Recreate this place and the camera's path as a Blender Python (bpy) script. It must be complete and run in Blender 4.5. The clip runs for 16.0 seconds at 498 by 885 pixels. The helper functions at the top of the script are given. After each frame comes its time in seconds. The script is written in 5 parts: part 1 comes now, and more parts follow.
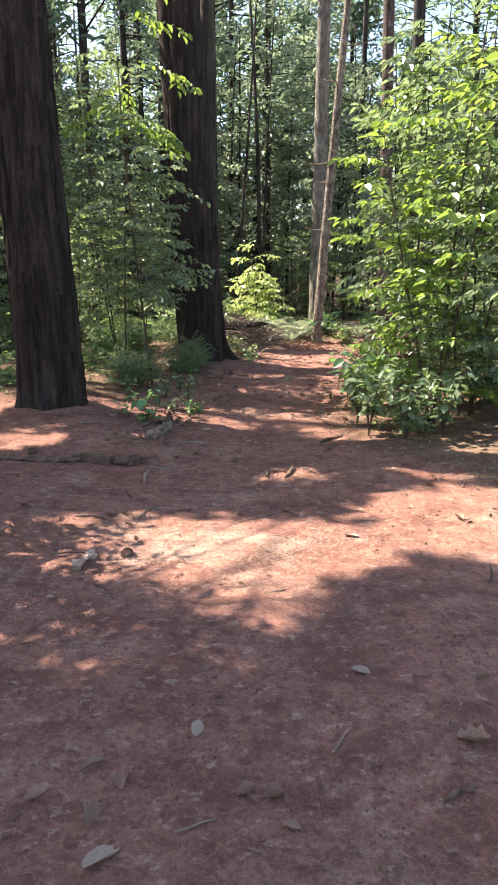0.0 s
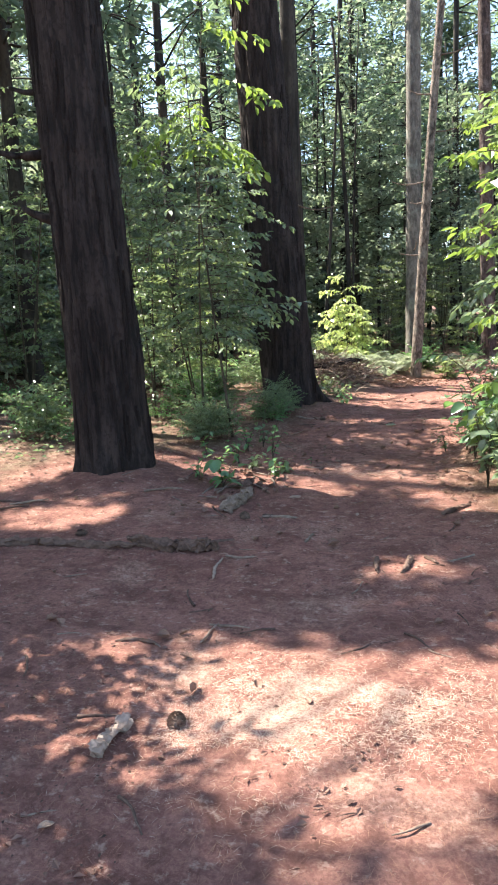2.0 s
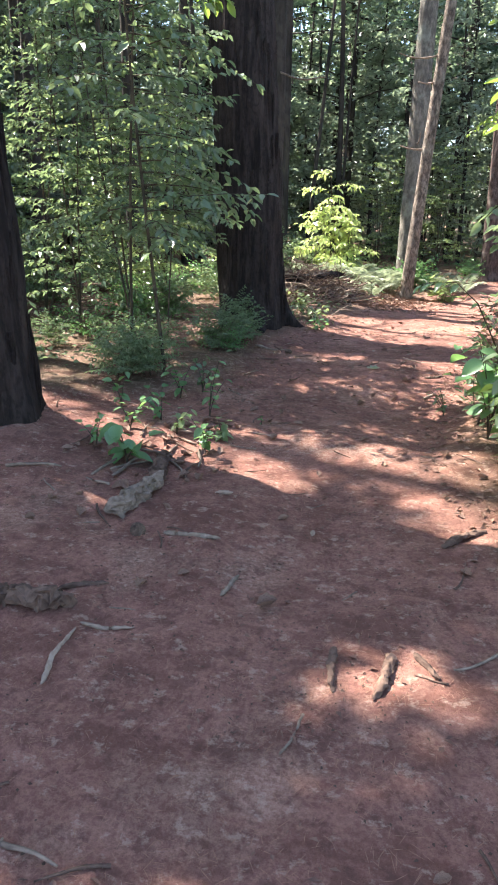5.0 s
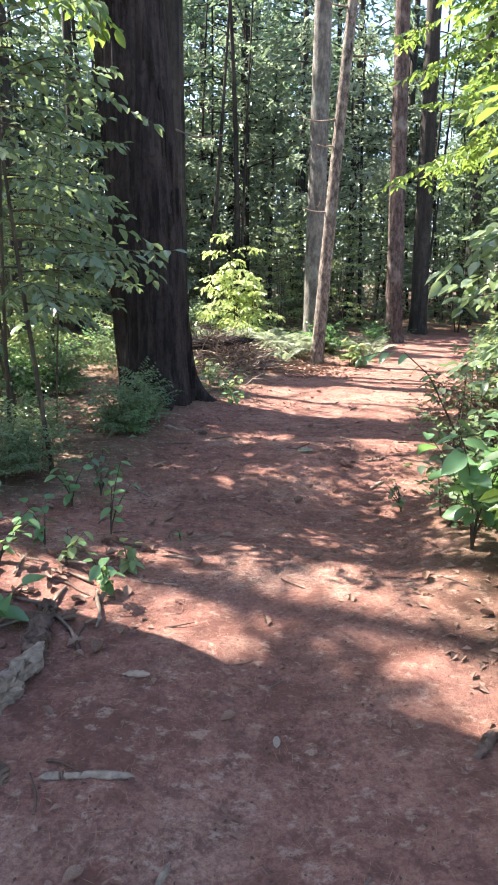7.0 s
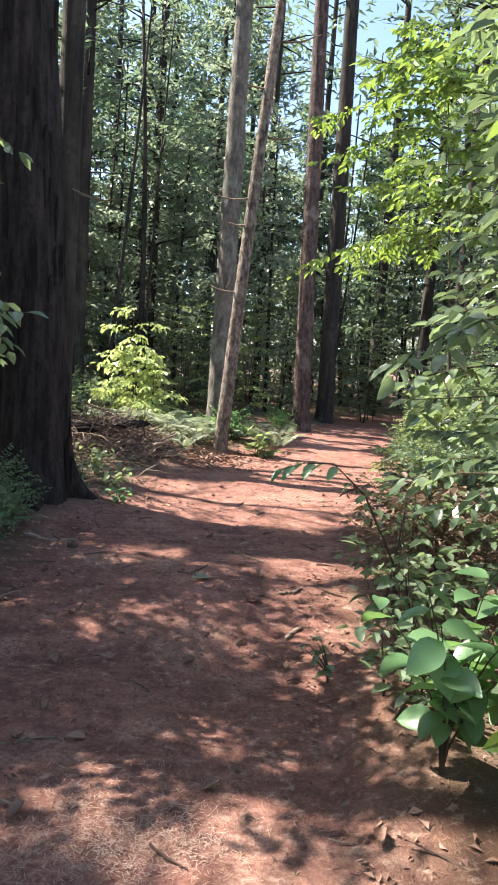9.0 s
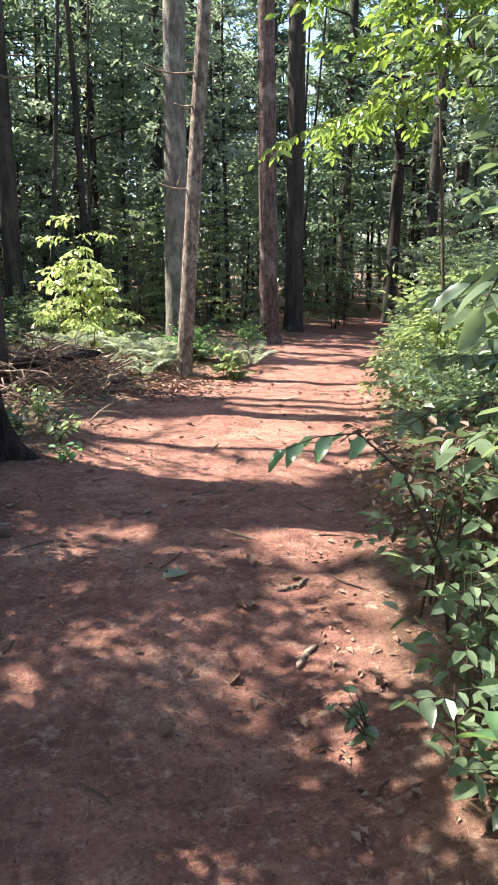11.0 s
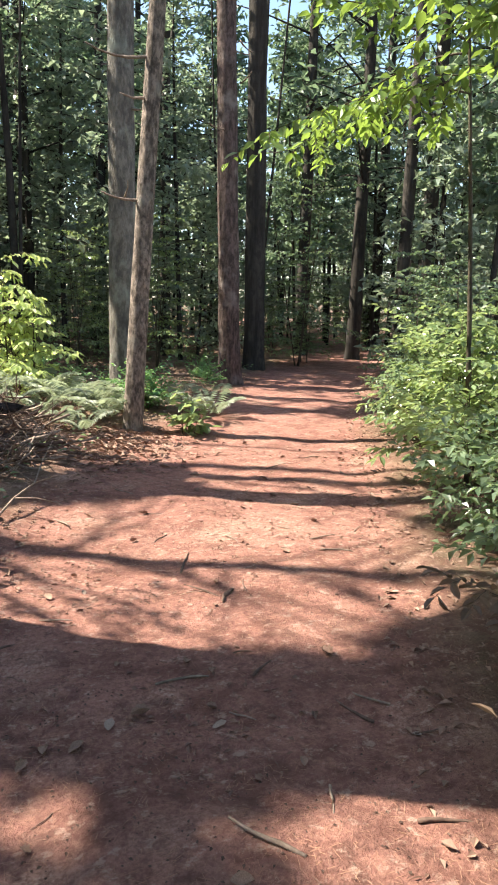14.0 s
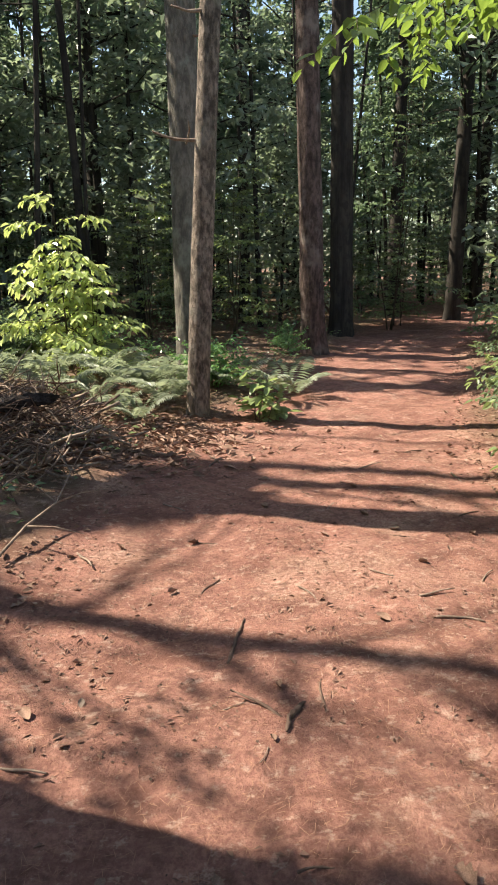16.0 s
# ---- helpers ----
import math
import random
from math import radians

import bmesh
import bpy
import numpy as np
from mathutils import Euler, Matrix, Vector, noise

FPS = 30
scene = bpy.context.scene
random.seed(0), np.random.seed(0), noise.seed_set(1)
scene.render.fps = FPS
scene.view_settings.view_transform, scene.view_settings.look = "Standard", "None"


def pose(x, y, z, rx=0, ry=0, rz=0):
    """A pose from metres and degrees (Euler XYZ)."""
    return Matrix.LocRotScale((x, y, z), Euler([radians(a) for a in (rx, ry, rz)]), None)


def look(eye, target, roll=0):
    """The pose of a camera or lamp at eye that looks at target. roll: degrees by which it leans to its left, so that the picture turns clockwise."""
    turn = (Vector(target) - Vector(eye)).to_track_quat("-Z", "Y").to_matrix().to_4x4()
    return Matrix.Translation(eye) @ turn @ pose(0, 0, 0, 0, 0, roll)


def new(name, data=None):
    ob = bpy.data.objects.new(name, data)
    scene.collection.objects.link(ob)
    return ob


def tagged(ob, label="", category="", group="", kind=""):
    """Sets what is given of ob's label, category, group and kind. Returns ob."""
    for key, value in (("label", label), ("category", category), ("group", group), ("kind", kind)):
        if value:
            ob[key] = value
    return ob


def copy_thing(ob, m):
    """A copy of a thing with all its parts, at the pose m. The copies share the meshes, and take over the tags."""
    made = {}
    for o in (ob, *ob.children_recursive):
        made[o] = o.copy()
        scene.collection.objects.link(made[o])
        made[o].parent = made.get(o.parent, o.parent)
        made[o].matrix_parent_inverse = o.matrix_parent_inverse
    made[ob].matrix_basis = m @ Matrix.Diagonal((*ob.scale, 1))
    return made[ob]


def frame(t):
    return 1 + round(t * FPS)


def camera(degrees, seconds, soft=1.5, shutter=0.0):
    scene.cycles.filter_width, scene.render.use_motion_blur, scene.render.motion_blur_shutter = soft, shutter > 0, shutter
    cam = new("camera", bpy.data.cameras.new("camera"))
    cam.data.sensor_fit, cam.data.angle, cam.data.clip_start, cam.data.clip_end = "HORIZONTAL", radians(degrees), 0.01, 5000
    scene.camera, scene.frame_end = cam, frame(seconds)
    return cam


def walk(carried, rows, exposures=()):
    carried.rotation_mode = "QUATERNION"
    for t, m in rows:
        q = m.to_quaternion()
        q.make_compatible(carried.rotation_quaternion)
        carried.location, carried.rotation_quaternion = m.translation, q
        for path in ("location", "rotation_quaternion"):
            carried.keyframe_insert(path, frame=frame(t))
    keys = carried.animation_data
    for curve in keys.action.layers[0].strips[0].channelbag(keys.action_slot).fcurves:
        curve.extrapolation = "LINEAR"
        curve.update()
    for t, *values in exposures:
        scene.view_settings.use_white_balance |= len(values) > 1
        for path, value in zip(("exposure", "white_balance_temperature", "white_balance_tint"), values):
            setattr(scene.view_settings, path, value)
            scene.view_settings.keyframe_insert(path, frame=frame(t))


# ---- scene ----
# ---------------------------------------------------------------- camera
cam = camera(40.7, 16.0, soft=1.9, shutter=0.0)
PATH = [
    (0, (0.816, 0.866, 1.706), (0.656, 2.798, 1.215), 0.2),
    (0.5, (0.798, 1.238, 1.709), (0.67, 3.174, 1.222), -1.5),
    (1, (0.818, 1.605, 1.698), (0.442, 3.515, 1.238), -1.5),
    (1.5, (0.735, 1.964, 1.664), (0.184, 3.837, 1.229), -0.9),
    (2, (0.644, 2.301, 1.665), (0.214, 4.217, 1.282), -2.8),
    (2.5, (0.678, 2.692, 1.674), (0.109, 4.579, 1.333), -1.4),
    (3, (0.628, 3.072, 1.626), (-0.077, 4.888, 1.173), -0.8),
    (3.5, (0.59, 3.427, 1.636), (0.074, 5.303, 1.173), -2.8),
    (3.7, (0.6, 3.581, 1.599), (0.136, 5.459, 1.089), -2.6),
    (5.8, (0.511, 4.886, 1.647), (0.173, 6.741, 0.978), 1.7),
    (6, (0.476, 5.006, 1.627), (0.133, 6.867, 0.98), 1.6),
    (6.5, (0.339, 5.309, 1.611), (0.177, 7.228, 1.071), 0.0),
    (7, (0.29, 5.65, 1.58), (0.214, 7.59, 1.098), 0.7),
    (7.5, (0.254, 5.974, 1.585), (0.196, 7.941, 1.226), 1.9),
    (8, (0.179, 6.32, 1.588), (0.331, 8.287, 1.261), 0.4),
    (8.5, (0.236, 6.625, 1.575), (0.483, 8.589, 1.286), 0.7),
    (9, (0.358, 6.963, 1.591), (0.563, 8.938, 1.348), 4.3),
    (9.5, (0.313, 7.323, 1.526), (0.618, 9.264, 1.152), 2.9),
    (9.7, (0.312, 7.464, 1.519), (0.657, 9.384, 1.078), 0.8),
    (11.8, (0.472, 8.72, 1.723), (0.71, 10.621, 1.15), 2.1),
    (12, (0.466, 8.863, 1.703), (0.619, 10.762, 1.095), 1.7),
    (12.5, (0.4, 9.249, 1.69), (0.635, 11.172, 1.192), 0.5),
    (13, (0.433, 9.702, 1.556), (0.805, 11.591, 1.017), 1.2),
    (13.5, (0.508, 10.042, 1.641), (0.703, 11.982, 1.193), 1.6),
    (14, (0.486, 10.391, 1.638), (0.96, 12.288, 1.218), 1.8),
    (14.5, (0.535, 10.707, 1.616), (1.002, 12.606, 1.196), -0.0),
    (15, (0.651, 11.097, 1.632), (0.84, 13.057, 1.281), 2.4),
    (15.5, (0.745, 11.442, 1.592), (1.181, 13.342, 1.145), 2.1),
    (16, (0.865, 11.765, 1.605), (1.075, 13.682, 1.076), -0.7),
]
EXPOSURES = [(0.0, 2.0, 6950, 11), (1.5, 2.05, 6550, 10), (3.5, 2.2, 6300, 9), (7.0, 2.4, 6300, 12), (9.0, 1.85, 6450, 11), (12.5, 2.1, 6450, 9), (14.5, 1.66, 6750, 7), (16.0, 1.3, 6950, 7)]
walk(cam, [(t, look(eye, target, roll)) for t, eye, target, roll in PATH], EXPOSURES)

# ---------------------------------------------------------------- light
ELEV = radians(50)
SHADOW_TURN = radians(-23)          # the way shadows fall on the ground
TO_SUN = Vector((-math.cos(SHADOW_TURN) * math.cos(ELEV), -math.sin(SHADOW_TURN) * math.cos(ELEV), math.sin(ELEV)))
world = bpy.data.worlds.new("sky")
scene.world = world
world.use_nodes = True
wt = world.node_tree
sky = wt.nodes.new("ShaderNodeTexSky")
sky.sky_type = 'NISHITA'
sky.sun_disc = False
sky.sun_elevation = ELEV
sky.sun_rotation = math.atan2(TO_SUN.x, TO_SUN.y)
wt.links.new(sky.outputs[0], wt.nodes["Background"].inputs[0])
wt.nodes["Background"].inputs[1].default_value = 0.105
sun_data = bpy.data.lights.new("sun", 'SUN')
sun_data.energy = 5.0
sun_data.angle = radians(0.53)
sun_data.color = (1.0, 0.93, 0.82)
sun = new("sun", sun_data)
sun.matrix_world = look((0, 0, 60), Vector((0, 0, 60)) - TO_SUN)


# ---------------------------------------------------------------- materials
def nodes_of(name):
    m = bpy.data.materials.new(name)
    m.use_nodes = True
    nt = m.node_tree
    return m, nt, nt.nodes["Principled BSDF"]


def ramp(nt, src, stops):
    r = nt.nodes.new("ShaderNodeValToRGB")
    el = r.color_ramp.elements
    while len(el) < len(stops):
        el.new(0.5)
    for e, (p, c) in zip(el, stops):
        e.position, e.color = p, (*c, 1)
    nt.links.new(src, r.inputs[0])
    return r.outputs[0]


def noise_tex(nt, scale, detail=4, rough=0.55, stretch=None, space="Object"):
    co = nt.nodes.new("ShaderNodeTexCoord")
    n = nt.nodes.new("ShaderNodeTexNoise")
    n.inputs["Scale"].default_value = scale
    n.inputs["Detail"].default_value = detail
    n.inputs["Roughness"].default_value = rough
    if stretch:
        mp = nt.nodes.new("ShaderNodeMapping")
        mp.inputs["Scale"].default_value = stretch
        nt.links.new(co.outputs[space], mp.inputs[0])
        nt.links.new(mp.outputs[0], n.inputs[0])
    else:
        nt.links.new(co.outputs[space], n.inputs[0])
    return n.outputs[0]


def mixc(nt, fac, a, b, mode='MIX'):
    m = nt.nodes.new("ShaderNodeMix")
    m.data_type, m.blend_type = 'RGBA', mode
    for sock, v in ((m.inputs[0], fac), (m.inputs[6], a), (m.inputs[7], b)):
        if isinstance(v, (int, float)):
            sock.default_value = v
        elif isinstance(v, tuple):
            sock.default_value = (*v, 1)
        else:
            nt.links.new(v, sock)
    return m.outputs[2]


def bump(nt, p, height, strength, dist):
    b = nt.nodes.new("ShaderNodeBump")
    b.inputs["Strength"].default_value = strength
    b.inputs["Distance"].default_value = dist
    nt.links.new(height, b.inputs["Height"])
    nt.links.new(b.outputs[0], p.inputs["Normal"])


def bark(name, dark, light, grain=9.0, lichen=None, run=0.13):
    m, nt, p = nodes_of(name)
    ridge = noise_tex(nt, grain, 6, 0.65, (1, 1, run))
    big = noise_tex(nt, 1.3, 3)
    c = ramp(nt, ridge, [(0.40, dark), (0.60, light)])
    c = mixc(nt, 0.35, c, ramp(nt, big, [(0.3, tuple(v * 0.6 for v in dark)), (0.7, light)]), 'MIX')
    flakes = noise_tex(nt, grain * 1.6, 4, 0.6, (1, 1, 0.6))
    c = mixc(nt, ramp(nt, flakes, [(0.5, (0, 0, 0)), (0.62, (0.6, 0.6, 0.6))]), c, tuple(v * 1.3 for v in dark))
    if lichen:
        c = mixc(nt, ramp(nt, noise_tex(nt, 3.0, 5), [(0.55, (0, 0, 0)), (0.7, (0.7, 0.7, 0.7))]), c, lichen)
    nt.links.new(c, p.inputs["Base Color"])
    p.inputs["Roughness"].default_value = 0.92
    p.inputs["Specular IOR Level"].default_value = 0.2
    c2 = noise_tex(nt, grain * 4, 5, 0.7, (1, 1, 0.4))
    bump(nt, p, mixc(nt, 0.35, ridge, c2), 1.0, 0.045)
    return m


def leaf_material(name, c1, c2, through_c, share=0.45, gloss=0.45, odd=None):
    """Leaf: a mottled top, and light that passes through it. c1 to c2: the spread from leaf to leaf."""
    m, nt, p = nodes_of(name)
    geo = nt.nodes.new("ShaderNodeNewGeometry")
    info = nt.nodes.new("ShaderNodeObjectInfo")
    add = nt.nodes.new("ShaderNodeMath")
    add.operation = 'ADD'
    nt.links.new(geo.outputs["Random Per Island"], add.inputs[0])
    nt.links.new(info.outputs["Random"], add.inputs[1])
    fr = nt.nodes.new("ShaderNodeMath")
    fr.operation = 'FRACT'
    nt.links.new(add.outputs[0], fr.inputs[0])
    stops = [(0.0, c1), (0.9, c2)]
    if odd:
        stops.append((0.97, odd))
    c = ramp(nt, fr.outputs[0], stops)
    c = mixc(nt, 0.25, c, ramp(nt, noise_tex(nt, 60, 3), [(0.3, tuple(v * 0.5 for v in c1)), (0.7, c2)]))
    nt.links.new(c, p.inputs["Base Color"])
    p.inputs["Roughness"].default_value = gloss
    p.inputs["Specular IOR Level"].default_value = 0.6
    tr = nt.nodes.new("ShaderNodeBsdfTranslucent")
    nt.links.new(mixc(nt, 0.4, through_c, c), tr.inputs[0])
    mx = nt.nodes.new("ShaderNodeMixShader")
    mx.inputs[0].default_value = share
    nt.links.new(p.outputs[0], mx.inputs[1])
    nt.links.new(tr.outputs[0], mx.inputs[2])
    nt.links.new(mx.outputs[0], nt.nodes["Material Output"].inputs["Surface"])
    return m


def ground_material():
    m, nt, p = nodes_of("red_earth")
    at = nt.nodes.new("ShaderNodeAttribute")
    at.attribute_name = "trodden"
    big, mid, fine = noise_tex(nt, 0.7, 4), noise_tex(nt, 6, 6, 0.65), noise_tex(nt, 90, 4, 0.7)
    needles = noise_tex(nt, 46, 6, 0.8)
    earth = ramp(nt, mid, [(0.36, (0.166, 0.0751, 0.059)), (0.64, (0.409, 0.193, 0.152))])
    earth = mixc(nt, 0.5, earth, ramp(nt, needles, [(0.42, (0.146, 0.0636, 0.0489)), (0.60, (0.536, 0.289, 0.216))]))
    earth = mixc(nt, 0.35, earth, ramp(nt, big, [(0.35, (0.215, 0.0967, 0.0793)), (0.65, (0.438, 0.217, 0.17))]))
    litter = ramp(nt, mid, [(0.3, (0.0776, 0.0546, 0.0374)), (0.55, (0.175, 0.121, 0.078)), (0.75, (0.291, 0.21, 0.146))])
    litter = mixc(nt, 0.5, litter, ramp(nt, fine, [(0.35, (0.0534, 0.042, 0.027)), (0.7, (0.272, 0.189, 0.125))]))
    c = mixc(nt, at.outputs["Fac"], litter, earth)
    clod = noise_tex(nt, 17, 6, 0.7)
    c = mixc(nt, ramp(nt, clod, [(0.56, (0, 0, 0)), (0.66, (0.55, 0.55, 0.55))]), c, (0.136, 0.0643, 0.0482))
    c = mixc(nt, ramp(nt, fine, [(0.66, (0, 0, 0)), (0.74, (0.6, 0.6, 0.6))]), c, (0.587, 0.393, 0.281))
    packed = noise_tex(nt, 2.4, 7, 0.68, (1, 1.7, 1))
    c = mixc(nt, ramp(nt, packed, [(0.47, (0, 0, 0)), (0.6, (0.62, 0.62, 0.62))]), c, (0.157, 0.0704, 0.0531))
    dry = noise_tex(nt, 1.3, 5, 0.6)
    c = mixc(nt, ramp(nt, dry, [(0.54, (0, 0, 0)), (0.68, (0.45, 0.45, 0.45))]), c, ramp(nt, needles, [(0.4, (0.314, 0.175, 0.13)), (0.6, (0.712, 0.486, 0.37))]))
    scuff = noise_tex(nt, 8.5, 8, 0.74)
    c = mixc(nt, ramp(nt, scuff, [(0.5, (0, 0, 0)), (0.58, (0.5, 0.5, 0.5))]), c, (0.145, 0.0714, 0.0572))
    dust = noise_tex(nt, 13, 7, 0.72, (1, 1.3, 1))
    c = mixc(nt, ramp(nt, dust, [(0.56, (0, 0, 0)), (0.64, (0.5, 0.5, 0.5))]), c, (0.582, 0.41, 0.322))
    nt.links.new(c, p.inputs["Base Color"])
    p.inputs["Roughness"].default_value = 0.95
    p.inputs["Specular IOR Level"].default_value = 0.15
    h = mixc(nt, 0.5, mixc(nt, 0.45, mixc(nt, 0.5, mid, clod), fine), mixc(nt, 0.5, needles, scuff))
    bump(nt, p, h, 1.0, 0.05)
    return m


def plain(name, c1, c2, scale=12, rough=0.9, stretch=None, rel=0.5):
    m, nt, p = nodes_of(name)
    n = noise_tex(nt, scale, 5, 0.6, stretch)
    info = nt.nodes.new("ShaderNodeObjectInfo")
    c = ramp(nt, n, [(0.3, c1), (0.7, c2)])
    c = mixc(nt, 0.3, c, ramp(nt, info.outputs["Random"], [(0, c1), (1, c2)]))
    nt.links.new(c, p.inputs["Base Color"])
    p.inputs["Roughness"].default_value = rough
    p.inputs["Specular IOR Level"].default_value = 0.25
    bump(nt, p, n, rel, 0.01)
    return m


M_GROUND = ground_material()
M_BARK_PINE = bark("pine_bark", (0.014, 0.011, 0.0105), (0.07, 0.052, 0.046), 15)
M_BARK_RED = bark("reddish_bark", (0.04, 0.028, 0.024), (0.2, 0.14, 0.122), 14, (0.3, 0.25, 0.22), 0.3)
M_BARK_TAN = bark("tan_grey_bark", (0.05, 0.04, 0.034), (0.42, 0.335, 0.275), 16, (0.36, 0.33, 0.28), 0.4)
M_BARK_GREY = bark("grey_bark", (0.09, 0.08, 0.07), (0.29, 0.26, 0.22), 12, (0.34, 0.36, 0.3), 0.35)
M_BARK_FAR = bark("dark_bark", (0.022, 0.019, 0.017), (0.085, 0.072, 0.06), 6)
M_STEM = bark("sapling_bark", (0.05, 0.042, 0.03), (0.16, 0.13, 0.09), 20)
M_DEAD = plain("weathered_dead_wood", (0.09, 0.064, 0.048), (0.39, 0.29, 0.225), 24, 0.9, None, 1.0)
M_DEAD_DARK = plain("dark_dead_wood", (0.045, 0.027, 0.021), (0.22, 0.14, 0.105), 22, 0.9, None, 1.0)
M_CONE = plain("pine_cone_scales", (0.05, 0.033, 0.026), (0.27, 0.185, 0.135), 30)
M_DRY = plain("dry_leaf", (0.15, 0.085, 0.062), (0.4, 0.255, 0.185), 20, 0.7)
M_PALE = plain("pale_bare_wood", (0.24, 0.165, 0.125), (0.52, 0.40, 0.32), 26, 0.85, None, 0.8)
# pale needle colour that also whitens the sunlit patches of the path
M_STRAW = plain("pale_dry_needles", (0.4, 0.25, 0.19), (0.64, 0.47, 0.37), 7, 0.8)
M_CHAFF = plain("crumbled_leaf", (0.11, 0.06, 0.046), (0.36, 0.21, 0.155), 9, 0.85)
M_NEEDLE = plain("dry_needles", (0.3, 0.145, 0.1), (0.56, 0.32, 0.21), 5, 0.8)
M_LEAF = leaf_material("green_leaf", (0.08, 0.13, 0.075), (0.23, 0.30, 0.18), (0.36, 0.48, 0.18), 0.4, 0.25)
M_LEAF_BRIGHT = leaf_material("yellow_green_leaf", (0.07, 0.135, 0.04), (0.185, 0.28, 0.08), (0.44, 0.6, 0.09), 0.43, 0.3)
# yellow-green leaf made paler, with sun and gloss put into its colour
M_LEAF_SUNLIT_YELLOW = leaf_material("sunlit_pale_yellow_green_leaf", (0.32, 0.43, 0.13), (0.62, 0.68, 0.34), (0.78, 0.88, 0.26), 0.42, 0.28)
M_LEAF_BLUE = leaf_material("cool_green_leaf", (0.09, 0.19, 0.085), (0.21, 0.36, 0.17), (0.34, 0.58, 0.13), 0.36, 0.27)
M_LEAF_FAR = leaf_material("forest_leaf", (0.105, 0.14, 0.11), (0.30, 0.35, 0.27), (0.42, 0.52, 0.29), 0.45, 0.28)
M_PINE = leaf_material("pine_needles", (0.075, 0.12, 0.09), (0.19, 0.25, 0.18), (0.3, 0.42, 0.2), 0.4, 0.4)
M_FERN = leaf_material("grey_green_fern", (0.17, 0.21, 0.14), (0.38, 0.41, 0.31), (0.5, 0.57, 0.32), 0.4, 0.45)
# lighter green; on the path-edge shrubs it stands in for sunlight
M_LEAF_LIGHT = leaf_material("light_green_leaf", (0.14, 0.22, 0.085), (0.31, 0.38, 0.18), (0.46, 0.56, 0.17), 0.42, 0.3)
M_BROWN = leaf_material("withered_brown_leaf", (0.07, 0.045, 0.03), (0.22, 0.14, 0.09), (0.3, 0.2, 0.1), 0.25, 0.6)


# ---------------------------------------------------------------- mesh building
def mesh_of(name, verts, faces, mat, smooth=False):
    me = bpy.data.meshes.new(name)
    me.from_pydata([tuple(v) for v in verts], [], [tuple(f) for f in faces])
    me.materials.append(mat)
    if smooth:
        me.polygons.foreach_set("use_smooth", [True] * len(me.polygons))
    me.update()
    return me


def part(name, me, parent, label=""):
    ob = new(name, me)
    ob.parent = parent
    if label:
        ob["label"] = label
    return ob


def thing(name, at, label, category, group="", kind=""):
    ob = new(name)
    ob.location = at
    ob.empty_display_size = 0.2
    return tagged(ob, label, category, group, kind)


def single(name, me, m, label, category, group="", kind=""):
    ob = new(name, me)
    ob.matrix_world = m
    return tagged(ob, label, category, group, kind)


class Wood:
    """Collects tapered tubes into one mesh."""

    def __init__(self):
        self.v, self.f = [], []

    def tube(self, pts, radii, segs=7, rough=0.0, seed=0.0, flare=None):
        base = len(self.v)
        pts = [Vector(p) for p in pts]
        side = Vector((1, 0.13, 0.07))
        for i, (p, r) in enumerate(zip(pts, radii)):
            d = (pts[min(i + 1, len(pts) - 1)] - pts[max(i - 1, 0)]).normalized()
            u = d.cross(side)
            if u.length < 0.1:
                u = d.cross(Vector((0, 1, 0)))
            u.normalize()
            w = d.cross(u)
            for k in range(segs):
                a = 2 * math.pi * k / segs
                rr = r
                if rough:
                    q = Vector((math.cos(a) * 2.2, math.sin(a) * 2.2, p.z * 0.35 + seed))
                    rr *= 1 + rough * noise.noise(q * 4.5) + rough * 0.8 * noise.noise(q * Vector((9, 9, 3)))
                if flare:
                    rr *= 1 + flare(p.z, a)
                self.v.append(p + (u * math.cos(a) + w * math.sin(a)) * rr)
        for i in range(len(pts) - 1):
            for k in range(segs):
                a, b = base + i * segs + k, base + i * segs + (k + 1) % segs
                self.f.append((a, b, b + segs, a + segs))
        self.f.append(tuple(base + k for k in range(segs))[::-1])
        self.f.append(tuple(base + (len(pts) - 1) * segs + k for k in range(segs)))
        return self

    def mesh(self, name, mat, smooth=True):
        return mesh_of(name, self.v, self.f, mat, smooth)


